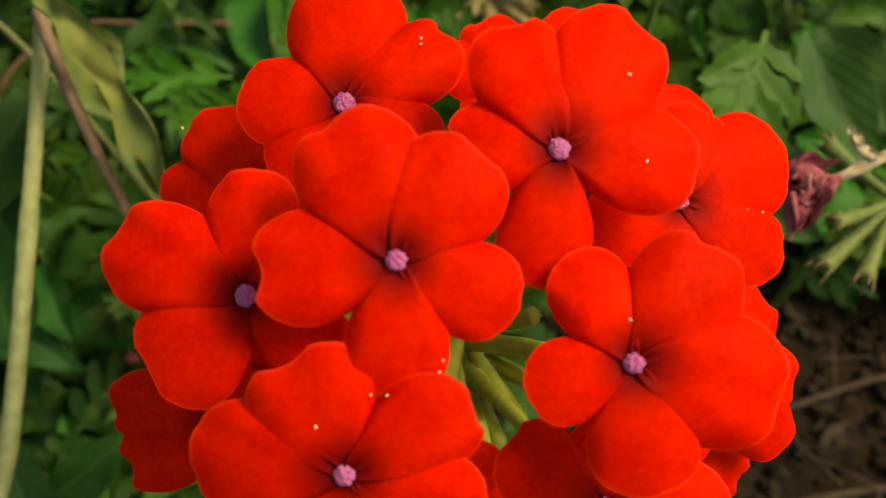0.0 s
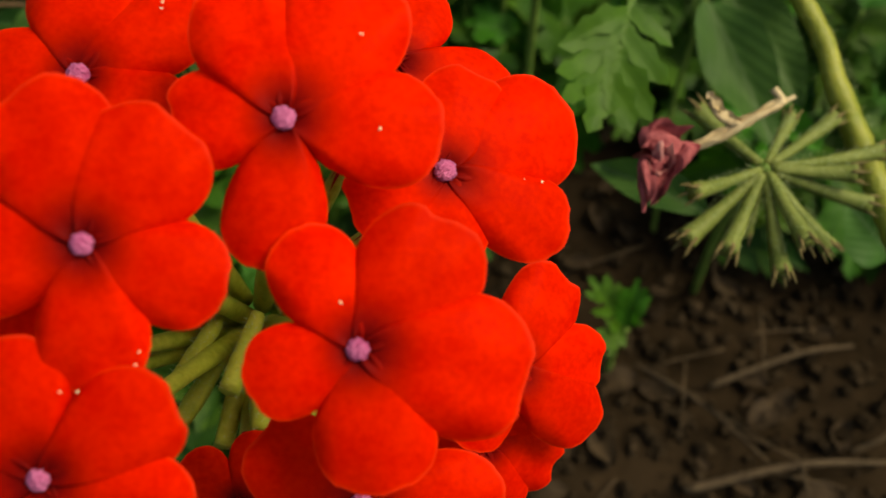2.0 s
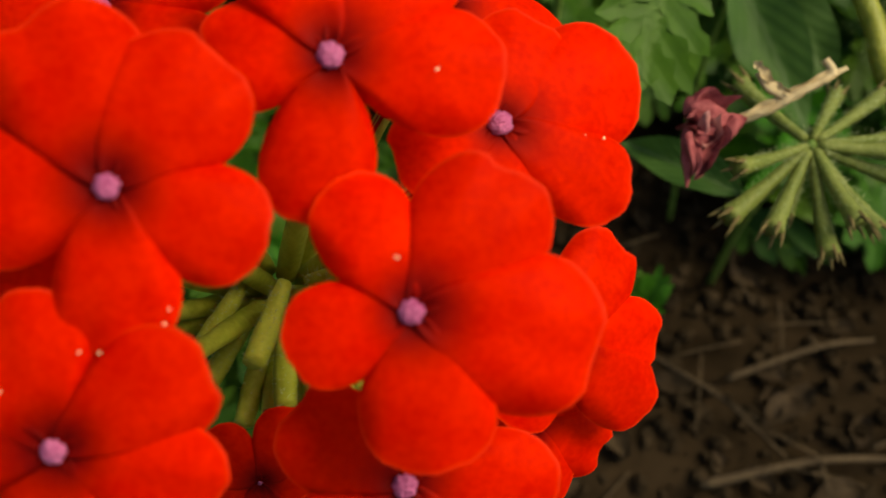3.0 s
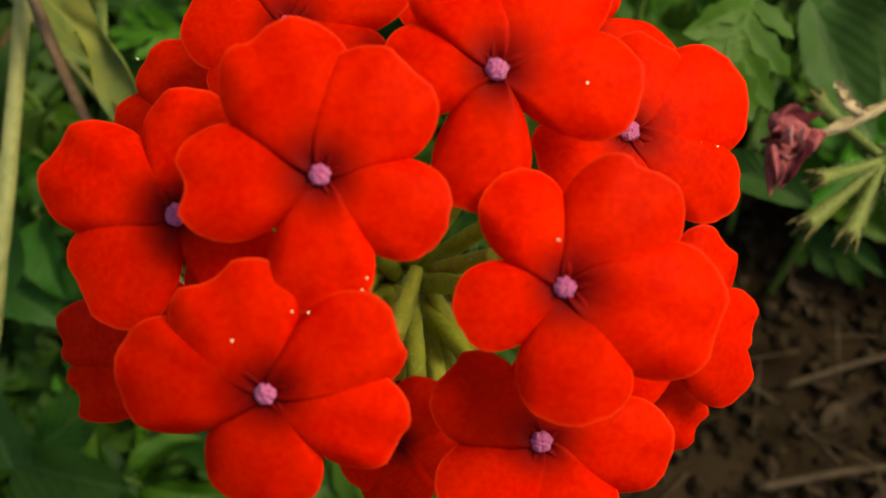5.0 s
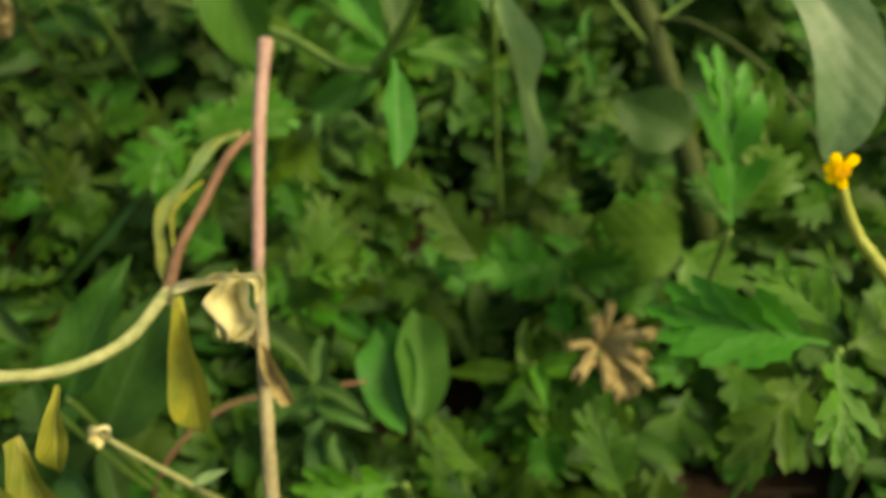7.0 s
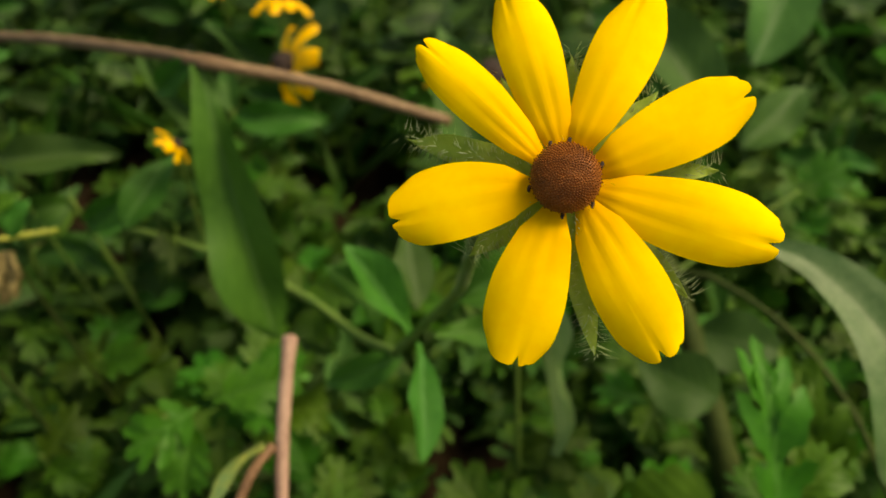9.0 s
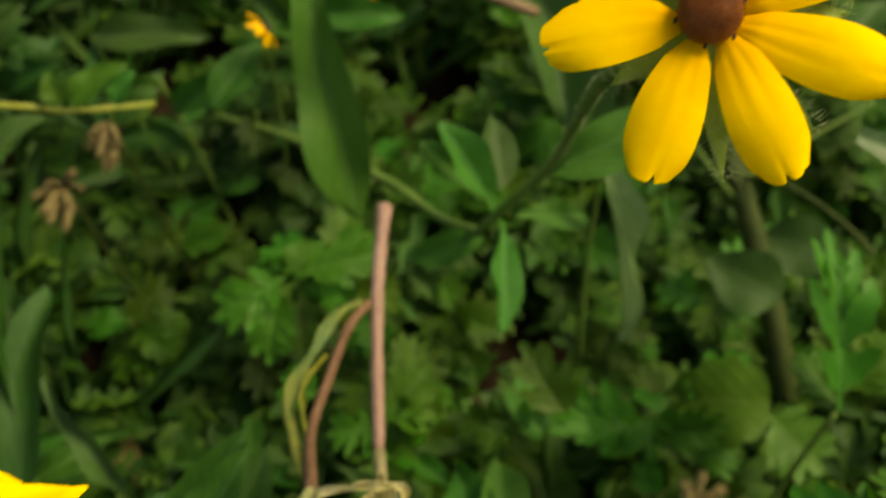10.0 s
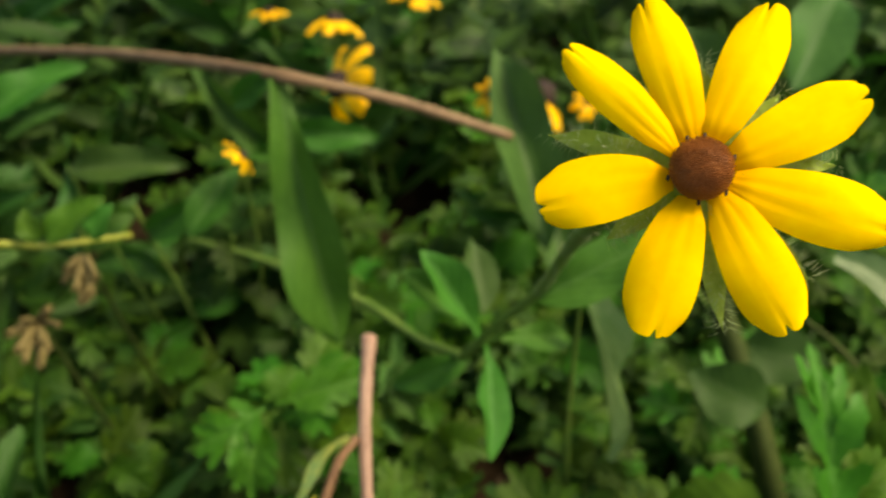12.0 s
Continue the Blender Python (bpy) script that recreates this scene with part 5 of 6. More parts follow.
limp_petal(faded, [(-135.2, 125.3, 278.6), (-135.0, 128.2, 282.4), (-134.4, 130.4, 285.8), (-134.2, 131.9, 286.8), (-134.0, 132.7, 285.1), (-133.6, 132.6, 282.5), (-133.2, 132.2, 280.4)], [4.4, 6.6, 8.4, 9.4, 7.9, 6.4, 4.1], (0.279, -0.373, 0.885), 4)
limp_petal(faded, [(-131.8, 125.5, 277.1), (-130.3, 128.7, 279.9), (-128.4, 130.8, 281.7), (-126.2, 132.2, 280.9), (-124.0, 133.0, 278.8), (-121.4, 133.1, 276.5)], [2.6, 4.2, 4.4, 3.1, 2.0, 0.6], (0.279, -0.373, 0.885), 5)
limp_petal(faded, [(-130.4, 124.2, 276.6), (-127.4, 126.2, 279.3), (-123.7, 128.7, 280.9), (-119.9, 130.2, 279.8), (-116.6, 131.1, 278.7), (-114.7, 130.9, 278.1), (-112.5, 132.4, 277.5)], [2.6, 5.0, 4.7, 2.7, 1.8, 2.7, 0.4], (0.279, -0.373, 0.885), 6)
bald_verts, bald_faces = [], []
blob(bald_verts, bald_faces, mm(-136.1, 120.3, 277.1) + Vector((0.279, -0.373, 0.885)) * 0.0035 + Vector((-0.0012, -0.0008, 0)), (0.0021, 0.0028, 0.0019), random.Random(4), 7, 12, 0.1)
link("bald_patch", mesh_of("bald_patch", bald_verts, bald_faces, DISC_BALD), faded, "mauve-brown bare top of the disc")
hairy_sepal(faded, (-135.0, 121.6, 273.9), (-121.4, 124.0, 268.4), 6.1, (0.28, -0.37, 0.89), 5)
hairy_sepal(faded, (-135.0, 122.1, 274.2), (-122.8, 127.5, 270.3), 4.3, (0.28, -0.37, 0.89), 5)
hairy_sepal(faded, (-135.5, 122.8, 274.6), (-130.5, 129.5, 273.6), 4.3, (0.28, -0.37, 0.89), 5)
hairy_sepal(faded, (-137.1, 123.2, 275.3), (-138.6, 131.1, 276.8), 4.3, (0.28, -0.37, 0.89), 6)
hairy_sepal(faded, (-138.6, 122.0, 275.3), (-146.5, 125.5, 277.0), 4.3, (0.28, -0.37, 0.89), 3)


# ---- the third coneflower ----
third = stem("coneflower", None, [(-302.9, 230.9, -3.0), (-267.9, 227.9, 110.0), (-221.9, 221.9, 223.8), (-209.1, 217.3, 256.4)], 1.8, 1.4, STEM_GREEN, 8)
tagged(third, "open yellow coneflower among green leaves", "flower")
cone_flower(third, (-207.9, 215.9, 258.8), (0.400, -0.488, 0.776), 5.29, [(50, 28.3, 8.5, 0.00), (4, 23.1, 8.5, 0.00), (-58, 21.7, 7.1, 0.00), (81, 24.4, 8.8, 0.00), (122, 22.3, 8.8, 0.00), (171, 20.1, 8.8, 0.00), (-140, 21.5, 8.8, 0.00), (-94, 23.6, 8.8, 0.00)], 2)


# ---- the small yellow flower on its olive stem ----
budding = stem("yellow_bud_flower", None, [(192.5, -27.9, -3.0), (126.1, 61.7, 124.1), (117.5, 82.1, 134.4), (111.0, 97.8, 142.3), (105.3, 111.2, 149.1), (98.7, 127.0, 157.1), (61.1, 168.0, 188.3), (53.7, 177.7, 195.1), (49.6, 185.4, 204.1)], 3.36, 1.00, STEM_OLIVE, 8)
tagged(budding, "half-shed small yellow flower on a hairy olive-green stem", "flower")
hairs("stem_hair", budding, [(98.7, 127.0, 157.1), (105.3, 111.2, 149.1), (111.0, 97.8, 142.3), (117.5, 82.1, 134.4)], 3.36, 300, 1.4, 9)
small_bloom(budding, (49.6, 185.4, 206.1), (-0.41, -0.56, 0.72), 4.0, 5, 3)
arched_leaf(budding, [(41.0, 262.0, 211.0), (52.5, 256.0, 208.0), (61.5, 244.5, 203.5), (66.5, 230.5, 196.5), (65.0, 218.0, 187.0), (61.5, 210.0, 178.5)], 19.0, SILVER, (0.1, -0.6, 0.8), "silvery green arching leaf")


# ---- the arching brown stem with one long leaf ----
arching = stem("arching_stem", None, [(-437.0, 474.2, -3.0), (-317.0, 504.2, 125.9), (-268.0, 476.3, 145.3), (-196.5, 425.4, 175.0), (-139.4, 376.6, 199.8), (-116.8, 359.7, 206.5), (-78.4, 359.7, 194.9), (-36.4, 359.8, 177.0)], 2.47, 1.97, ARCH, 8, nodes_at=(0.72,))
tagged(arching, "arching pinkish brown plant stem with a long hanging leaf", "plant")
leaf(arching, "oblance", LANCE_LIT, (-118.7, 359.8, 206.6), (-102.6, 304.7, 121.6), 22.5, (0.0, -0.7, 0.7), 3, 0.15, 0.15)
leaf(arching, "lance", LANCE, (-118.7, 359.8, 206.6), (-140.0, 362.4, 192.2), 10.1, (0.0, -0.7, 0.7), 1, 0.3, 0.3)


# ---- single stems and tall leaves between the flowers ----
dark_stalk = stem("stalk", None, [(85.1, 269.5, -4.0), (67.1, 287.5, 58.8), (59.2, 321.2, 83.1), (50.6, 348.3, 101.9), (39.8, 375.0, 117.3), (25.9, 403.1, 139.6)], 5.60, 4.03, STEM_DARK, 8)
tagged(dark_stalk, "upright dark olive-brown stalk rising from the undergrowth", "plant")
stem("twig", dark_stalk, [(51.3, 348.6, 102.2), (64.6, 333.2, 113.9), (84.9, 304.9, 115.3), (100.8, 276.4, 104.5), (111.7, 251.3, 84.5)], 1.2, 1.0, STEM_DARK, 6)
stem("twig", dark_stalk, [(55.3, 334.6, 92.6), (32.7, 357.7, 111.8), (10.9, 383.2, 131.8)], 1.1, 0.8, STEM_GREEN, 6)
stem("twig", dark_stalk, [(52.0, 347.2, 101.7), (78.4, 359.4, 112.2), (109.0, 374.8, 119.5)], 0.9, 0.7, STEM_GREEN, 6)
narrow = stem("leafy_shoot", None, [(-10.2, 288.8, -3.0), (-15.4, 297.3, 83.9), (-18.9, 294.3, 167.9)], 0.9, 0.7, STEM_GREEN, 6)
tagged(narrow, "green shoot with a long narrow drooping pale leaf", "plant")
leaf(narrow, "blade", PALE, (-18.9, 294.3, 167.9), (-1.6, 262.8, 105.0), 10.0, (0.50, -0.50, 0.75), 1, 0.15, 0.25)
tall_a = stem("leafy_shoot", None, [(-134.7, 182.5, -3.0), (-142.8, 174.6, 69.0), (-148.2, 171.6, 138.0)], 0.9, 0.7, STEM_GREEN, 6)
tagged(tall_a, "green shoot with pointed lance-shaped leaves", "plant")
leaf(tall_a, "lance", LANCE, (-148.2, 171.6, 138.0), (-121.2, 194.6, 171.9), 14.9, (0.00, -0.60, 0.80), 2, 0.15, 0.25)
tall_b = stem("leafy_shoot", None, [(-125.1, 173.4, -3.0), (-130.4, 166.6, 79.6), (-133.8, 163.6, 159.2)], 0.9, 0.7, STEM_GREEN, 6)
tagged(tall_b, "green shoot with pointed lance-shaped leaves", "plant")
leaf(tall_b, "lance", LANCE, (-133.8, 163.6, 159.2), (-116.5, 183.1, 184.7), 14.4, (0.00, -0.60, 0.80), 1, 0.15, 0.25)
leaf(tall_b, "lance", LANCE, (-143.2, 174.9, 108.8), (-121.0, 204.9, 141.6), 26.0, (0.00, -0.60, 0.80), 3, 0.15, 0.25)
tall_c = stem("leafy_shoot", None, [(-57.8, 200.4, -3.0), (-53.9, 189.6, 44.6), (-51.4, 186.6, 89.2)], 0.9, 0.7, STEM_GREEN, 6)
tagged(tall_c, "green shoot with pointed lance-shaped leaves", "plant")
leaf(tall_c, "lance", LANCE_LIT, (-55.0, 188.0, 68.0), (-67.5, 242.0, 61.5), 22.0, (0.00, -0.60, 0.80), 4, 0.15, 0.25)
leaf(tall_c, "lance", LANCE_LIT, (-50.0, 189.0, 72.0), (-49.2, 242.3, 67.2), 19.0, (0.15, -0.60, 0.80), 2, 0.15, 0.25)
tall_d = stem("leafy_shoot", None, [(-12.3, 376.0, -3.0), (-12.6, 352.1, 52.8), (-12.8, 349.1, 105.6)], 0.9, 0.7, STEM_GREEN, 6)
tagged(tall_d, "green shoot with broad grey-green leaves", "plant")
leaf(tall_d, "lance", GREY_GREEN, (-12.8, 349.1, 105.6), (-11.8, 425.3, 139.9), 27.0, (0.00, -0.60, 0.80), 0, 0.15, 0.25)
leaf(tall_d, "lance", GREY_GREEN, (-21.9, 347.6, 129.9), (-35.6, 432.7, 174.7), 24.6, (0.00, -0.60, 0.80), 2, 0.15, 0.25)
tall_f = stem("leafy_shoot", None, [(-224.1, 256.9, -3.0), (-219.4, 228.5, 46.8), (-216.2, 225.5, 93.5)], 0.9, 0.7, STEM_GREEN, 6)
tagged(tall_f, "tuft of flat grass-like leaves", "plant")
leaf(tall_f, "blade", LANCE, (-216.2, 225.5, 93.5), (-231.9, 316.7, 151.6), 8.5, (0.00, -0.60, 0.80), 0, 0.10, 0.25)
leaf(tall_f, "blade", DARK_LEAF, (-212.4, 212.0, 94.7), (-212.0, 276.9, 126.3), 19.6, (0.00, -0.60, 0.80), 1, 0.15, 0.25)
leaf(tall_f, "blade", GREY_GREEN, (-168.6, 204.5, 115.3), (-192.2, 225.8, 144.3), 8.2, (0.00, -0.60, 0.80), 2, 0.15, 0.25)
leaf(tall_f, "blade", GREY_GREEN, (-256.3, 286.0, 141.5), (-217.6, 320.5, 165.2), 10.1, (0.00, -0.60, 0.80), 3, 0.15, 0.25)
tall_g = stem("leafy_shoot", None, [(-126.2, 112.9, -3.0), (-137.5, 103.7, 56.6), (-145.0, 100.7, 113.2)], 0.9, 0.7, STEM_GREEN, 6)
tagged(tall_g, "shoot with large dull green leaves beside the broken stem", "plant")
leaf(tall_g, "lance", DARK_LEAF, (-145.0, 100.7, 113.2), (-107.4, 127.9, 142.8), 27.7, (0.00, -0.60, 0.80), 1, 0.15, 0.25)
leaf(tall_g, "lance", DARK_LEAF, (-121.2, 109.9, 107.1), (-93.4, 137.7, 132.0), 19.7, (0.00, -0.60, 0.80), 3, 0.15, 0.25)
leaf(tall_g, "lance", DARK_LEAF, (-101.0, 81.3, 101.4), (-108.8, 114.3, 119.7), 24.7, (0.00, -0.60, 0.80), 0, 0.15, 0.25)
leaf(tall_g, "lance", DARK_LEAF, (-113.3, 90.2, 93.4), (-109.7, 147.6, 117.6), 21.8, (0.00, -0.60, 0.80), 2, 0.15, 0.25)
leaf(tall_g, "lance", DARK_LEAF, (-122.0, 110.2, 98.7), (-126.2, 150.0, 108.9), 17.8, (0.00, -0.60, 0.80), 4, 0.15, 0.25)
tall_h = stem("leafy_shoot", None, [(-117.4, 70.7, -3.0), (-126.6, 66.9, 62.1), (-132.7, 63.9, 124.2)], 0.9, 0.7, STEM_GREEN, 6)
tagged(tall_h, "shoot with rounded toothed leaves near the ground", "plant")
leaf(tall_h, "round", GREY_GREEN, (-132.7, 63.9, 124.2), (-102.1, 73.2, 139.0), 27.0, (0.00, -0.60, 0.80), 0, 0.25, 0.25)
leaf(tall_h, "round", GREY_GREEN, (-88.9, 42.1, 99.4), (-93.5, 58.9, 118.6), 18.9, (0.00, -0.60, 0.80), 1, 0.15, 0.25)
leaf(tall_h, "round", LANCE, (-89.0, 44.3, 100.5), (-63.3, 37.4, 101.2), 16.4, (0.00, -0.60, 0.80), 2, 0.15, 0.25)
leaf(tall_h, "lance", LANCE, (-92.2, 51.3, 83.5), (-73.0, 62.7, 93.9), 12.3, (0.00, -0.60, 0.80), 2, 0.15, 0.25)
tall_i = stem("leafy_shoot", None, [(105.0, 160.7, -3.0), (100.5, 171.6, 55.7), (97.5, 168.6, 111.4)], 0.9, 0.7, STEM_GREEN, 6)
tagged(tall_i, "shoot with silvery pale green leaves", "plant")
leaf(tall_i, "lance", GREY_GREEN, (97.5, 168.6, 111.4), (112.5, 129.1, 100.9), 18.1, (0.00, -0.60, 0.80), 3, 0.15, 0.25)
leaf(tall_i, "lance", GREY_GREEN, (107.5, 181.0, 100.8), (124.2, 146.4, 94.6), 18.1, (0.00, -0.60, 0.80), 1, 0.15, 0.25)
leaf(tall_i, "lance", GREY_GREEN, (132.6, 97.1, 101.4), (119.7, 104.5, 114.8), 14.2, (0.00, -0.60, 0.80), 0, 0.15, 0.25)
tall_j = stem("leafy_shoot", None, [(76.9, 328.7, -3.0), (67.0, 331.8, 44.1), (60.3, 328.8, 88.2)], 0.9, 0.7, STEM_GREEN, 6)
tagged(tall_j, "shoot with broad dark green leaves", "plant")
leaf(tall_j, "lance", DARK_LEAF, (60.3, 328.8, 88.2), (93.6, 315.2, 88.8), 25.9, (0.00, -0.60, 0.80), 2, 0.15, 0.25)
leaf(tall_j, "lance", DARK_LEAF, (56.3, 287.2, 101.1), (28.4, 299.2, 111.7), 25.5, (0.00, -0.60, 0.80), 1, 0.15, 0.25)
tall_l = stem("leafy_shoot", None, [(73.8, 449.4, -3.0), (82.1, 432.5, 55.5), (87.6, 429.5, 111.0)], 0.9, 0.7, STEM_GREEN, 6)
tagged(tall_l, "shoot with broad pale grey-green leaves", "plant")
leaf(tall_l, "lance", GREY_GREEN, (87.6, 429.5, 111.0), (60.1, 482.7, 149.7), 32.2, (0.00, -0.60, 0.80), 2, 0.15, 0.25)
leaf(tall_l, "lance", GREY_GREEN, (111.0, 455.2, 124.3), (148.8, 509.6, 153.3), 32.9, (0.00, -0.60, 0.80), 1, 0.15, 0.25)
leaf(tall_l, "lance", GREY_GREEN, (100.6, 421.3, 103.3), (138.1, 448.3, 118.3), 21.5, (0.00, -0.60, 0.80), 3, 0.15, 0.25)
leaf(tall_l, "lance", GREY_GREEN, (72.7, 458.7, 126.4), (39.5, 493.6, 133.9), 27.4, (0.00, -0.60, 0.80), 4, 0.15, 0.25)
tall_k = stem("leafy_shoot", None, [(-192.2, 395.8, -3.0), (-207.0, 394.9, 70.6), (-216.9, 391.9, 141.2)], 0.9, 0.7, STEM_GREEN, 6)
tagged(tall_k, "shoot with long dull green leaves", "plant")
leaf(tall_k, "lance", GREY_GREEN, (-216.9, 391.9, 141.2), (-167.5, 391.6, 142.5), 16.5, (0.00, -0.60, 0.80), 1, 0.15, 0.25)
leaf(tall_k, "lance", LANCE, (-245.1, 393.3, 167.5), (-205.1, 415.4, 177.8), 17.9, (0.00, -0.60, 0.80), 0, 0.15, 0.25)
leaf(tall_k, "lance", LANCE, (-168.5, 369.9, 121.0), (-148.1, 397.9, 136.5), 16.5, (0.00, -0.60, 0.80), 3, 0.15, 0.25)
olive_shoot = stem("leafy_shoot", None, [(-350.8, 293.3, -3.0), (-280.8, 313.3, 175.0), (-243.8, 319.0, 171.4), (-215.7, 322.5, 166.6), (-203.4, 328.6, 158.9), (-180.0, 345.2, 147.0)], 1.40, 1.00, STEM_OLIVE, 8)
tagged(olive_shoot, "arching olive-green shoot with a few small leaves", "plant")
leaf(olive_shoot, "lance", GREY_GREEN, (-209.5, 320.1, 164.4), (-232.1, 302.7, 158.4), 9.7, seed=1)
leaf(olive_shoot, "lance", BRIGHT, (-200.6, 323.1, 166.1), (-180.8, 332.6, 177.9), 12.1, seed=1)
leaf(olive_shoot, "lance", BRIGHT, (-203.6, 323.2, 166.4), (-206.5, 328.7, 176.5), 9.1, seed=1)
leaf(olive_shoot, "lance", LANCE_LIT, (-185.5, 323.9, 165.9), (-177.7, 330.4, 176.1), 10.1, seed=1)
leaf(olive_shoot, "lance", GREY_GREEN, (-257.0, 301.3, 153.0), (-228.4, 286.2, 145.7), 6.9, seed=1)
# Low leaves added to both coneflowers to darken the growth beneath them.
leaf(third, "lance", DARK_LEAF, (-300.0, 232.0, 28.0), (-307.5, 273.0, 35.8), 14.0, seed=0, droop=0.4)
leaf(third, "lance", DARK_LEAF, (-300.0, 232.0, 44.0), (-341.4, 183.1, 55.1), 19.9, seed=1, droop=0.4)
leaf(third, "lance", DARK_LEAF, (-300.0, 232.0, 60.0), (-252.5, 241.0, 67.3), 13.2, seed=2, droop=0.4)
leaf(faded, "lance", DARK_LEAF, (-152.0, 124.0, 28.0), (-110.8, 152.8, 36.2), 14.8, seed=0, droop=0.4)
leaf(faded, "lance", DARK_LEAF, (-152.0, 124.0, 44.0), (-201.5, 125.0, 51.4), 13.4, seed=1, droop=0.4)
leaf(faded, "lance", DARK_LEAF, (-152.0, 124.0, 60.0), (-105.5, 88.2, 69.7), 17.4, seed=2, droop=0.4)


# ---- lobed-leaved herbs that stand out ----
herb_a = stem("lobed_herb", None, [(54.3, 163.5, -4.0), (52.3, 161.5, 87.5), (51.3, 157.5, 175.0)], 1.3, 1.0, STEM_GREEN, 6)
tagged(herb_a, "bright green herb with deeply lobed toothed leaves", "plant")
leaf(herb_a, "lobed", BRIGHT, (48.6, 154.9, 178.8), (42.0, 129.4, 180.3), 18.9, (0.15, -0.45, 0.85), 0, 0.2, 0.25)
leaf(herb_a, "lobed", BRIGHT, (48.9, 158.7, 175.8), (8.9, 175.9, 170.5), 24.5, (-0.15, -0.45, 0.85), 1, 0.2, 0.25)
leaf(herb_a, "lobed", BRIGHT, (53.5, 161.7, 172.4), (41.7, 188.9, 168.9), 19.7, (0.15, -0.45, 0.85), 2, 0.2, 0.25)
leaf(herb_a, "lobed", BRIGHT, (52.7, 158.4, 175.7), (72.5, 168.0, 177.2), 21.9, (-0.15, -0.45, 0.85), 3, 0.2, 0.25)
leaf(herb_a, "lobed", BRIGHT, (65.3, 128.1, 159.1), (57.6, 99.3, 154.1), 27.7, (0.15, -0.45, 0.85), 4, 0.2, 0.25)
leaf(herb_a, "lobed", BRIGHT, (48.2, 156.6, 163.0), (25.2, 138.8, 155.6), 22.8, (-0.15, -0.45, 0.85), 5, 0.2, 0.25)
leaf(herb_a, "lobed", BRIGHT, (50.5, 171.9, 157.2), (18.3, 181.1, 152.7), 21.0, (0.15, -0.45, 0.85), 6, 0.2, 0.25)
herb_b = stem("lobed_herb", None, [(52.8, 228.4, -4.0), (50.8, 226.4, 65.4), (49.8, 222.4, 130.8)], 1.3, 1.0, STEM_GREEN, 6)
tagged(herb_b, "upright herb with lobed toothed leaves", "plant")
leaf(herb_b, "lobed", BRIGHT, (47.0, 218.6, 139.4), (49.2, 260.3, 174.7), 28.6, (0.15, -0.45, 0.85), 0, 0.2, 0.25)
leaf(herb_b, "lobed", BRIGHT, (50.5, 225.3, 138.5), (70.3, 235.0, 151.4), 20.5, (-0.15, -0.45, 0.85), 1, 0.2, 0.25)
leaf(herb_b, "lobed", BRIGHT, (47.7, 222.7, 136.6), (40.8, 238.6, 142.2), 18.8, (0.15, -0.45, 0.85), 2, 0.2, 0.25)
leaf(herb_b, "lobed", BRIGHT, (67.4, 231.4, 131.4), (57.5, 265.2, 162.3), 28.6, (-0.15, -0.45, 0.85), 3, 0.2, 0.25)
leaf(herb_b, "lobed", BRIGHT, (67.5, 232.7, 132.6), (46.5, 250.9, 142.6), 21.8, (0.15, -0.45, 0.85), 4, 0.2, 0.25)
herb_c = stem("lobed_herb", None, [(46.3, 260.2, -4.0), (44.3, 258.2, 38.5), (43.3, 254.2, 76.9)], 1.3, 1.0, STEM_GREEN, 6)
tagged(herb_c, "herb with rounded lobed leaves", "plant")
leaf(herb_c, "scallop", BRIGHT, (48.5, 251.3, 85.2), (12.0, 259.5, 76.0), 34.0, (0.15, -0.45, 0.85), 0, 0.2, 0.25)
leaf(herb_c, "lobed", BRIGHT, (40.8, 256.2, 72.9), (29.8, 270.4, 89.9), 32.3, (-0.15, -0.45, 0.85), 1, 0.2, 0.25)
leaf(herb_c, "lobed", BRIGHT, (6.4, 238.1, 72.7), (-35.7, 258.1, 84.5), 29.4, (0.15, -0.45, 0.85), 2, 0.2, 0.25)
leaf(herb_c, "lobed", BRIGHT, (-24.6, 248.6, 76.7), (-42.7, 271.3, 94.9), 27.7, (-0.15, -0.45, 0.85), 3, 0.2, 0.25)
leaf(herb_c, "lobed", BRIGHT, (49.8, 252.8, 75.5), (67.3, 230.9, 75.3), 36.2, (0.15, -0.45, 0.85), 4, 0.2, 0.25)
herb_d = stem("lobed_herb", None, [(-50.4, 162.7, -4.0), (-52.4, 160.7, 52.6), (-53.4, 156.7, 105.1)], 1.3, 1.0, STEM_GREEN, 6)
tagged(herb_d, "herb with lobed toothed leaves behind the red flowers", "plant")
leaf(herb_d, "lobed", BRIGHT, (-55.5, 155.1, 109.6), (-85.5, 154.0, 115.0), 18.5, (0.15, -0.45, 0.85), 0, 0.2, 0.25)
leaf(herb_d, "lobed", BRIGHT, (-38.8, 139.2, 115.6), (-71.7, 137.6, 120.9), 16.9, (-0.15, -0.45, 0.85), 1, 0.2, 0.25)
leaf(herb_d, "lobed", BRIGHT, (8.8, 148.5, 103.6), (2.0, 174.0, 117.7), 19.5, (0.15, -0.45, 0.85), 2, 0.2, 0.25)
leaf(herb_d, "lobed", BRIGHT, (-30.2, 156.1, 108.9), (-43.8, 172.7, 113.1), 16.2, (-0.15, -0.45, 0.85), 3, 0.2, 0.25)
leaf(herb_d, "lobed", BRIGHT, (-23.3, 129.5, 104.6), (-39.3, 131.1, 100.7), 17.2, (0.15, -0.45, 0.85), 4, 0.2, 0.25)
herb_e = stem("lobed_herb", None, [(-138.3, 292.0, -4.0), (-140.3, 290.0, 55.9), (-141.3, 286.0, 111.7)], 1.3, 1.0, STEM_GREEN, 6)
tagged(herb_e, "herb with lobed toothed leaves", "plant")
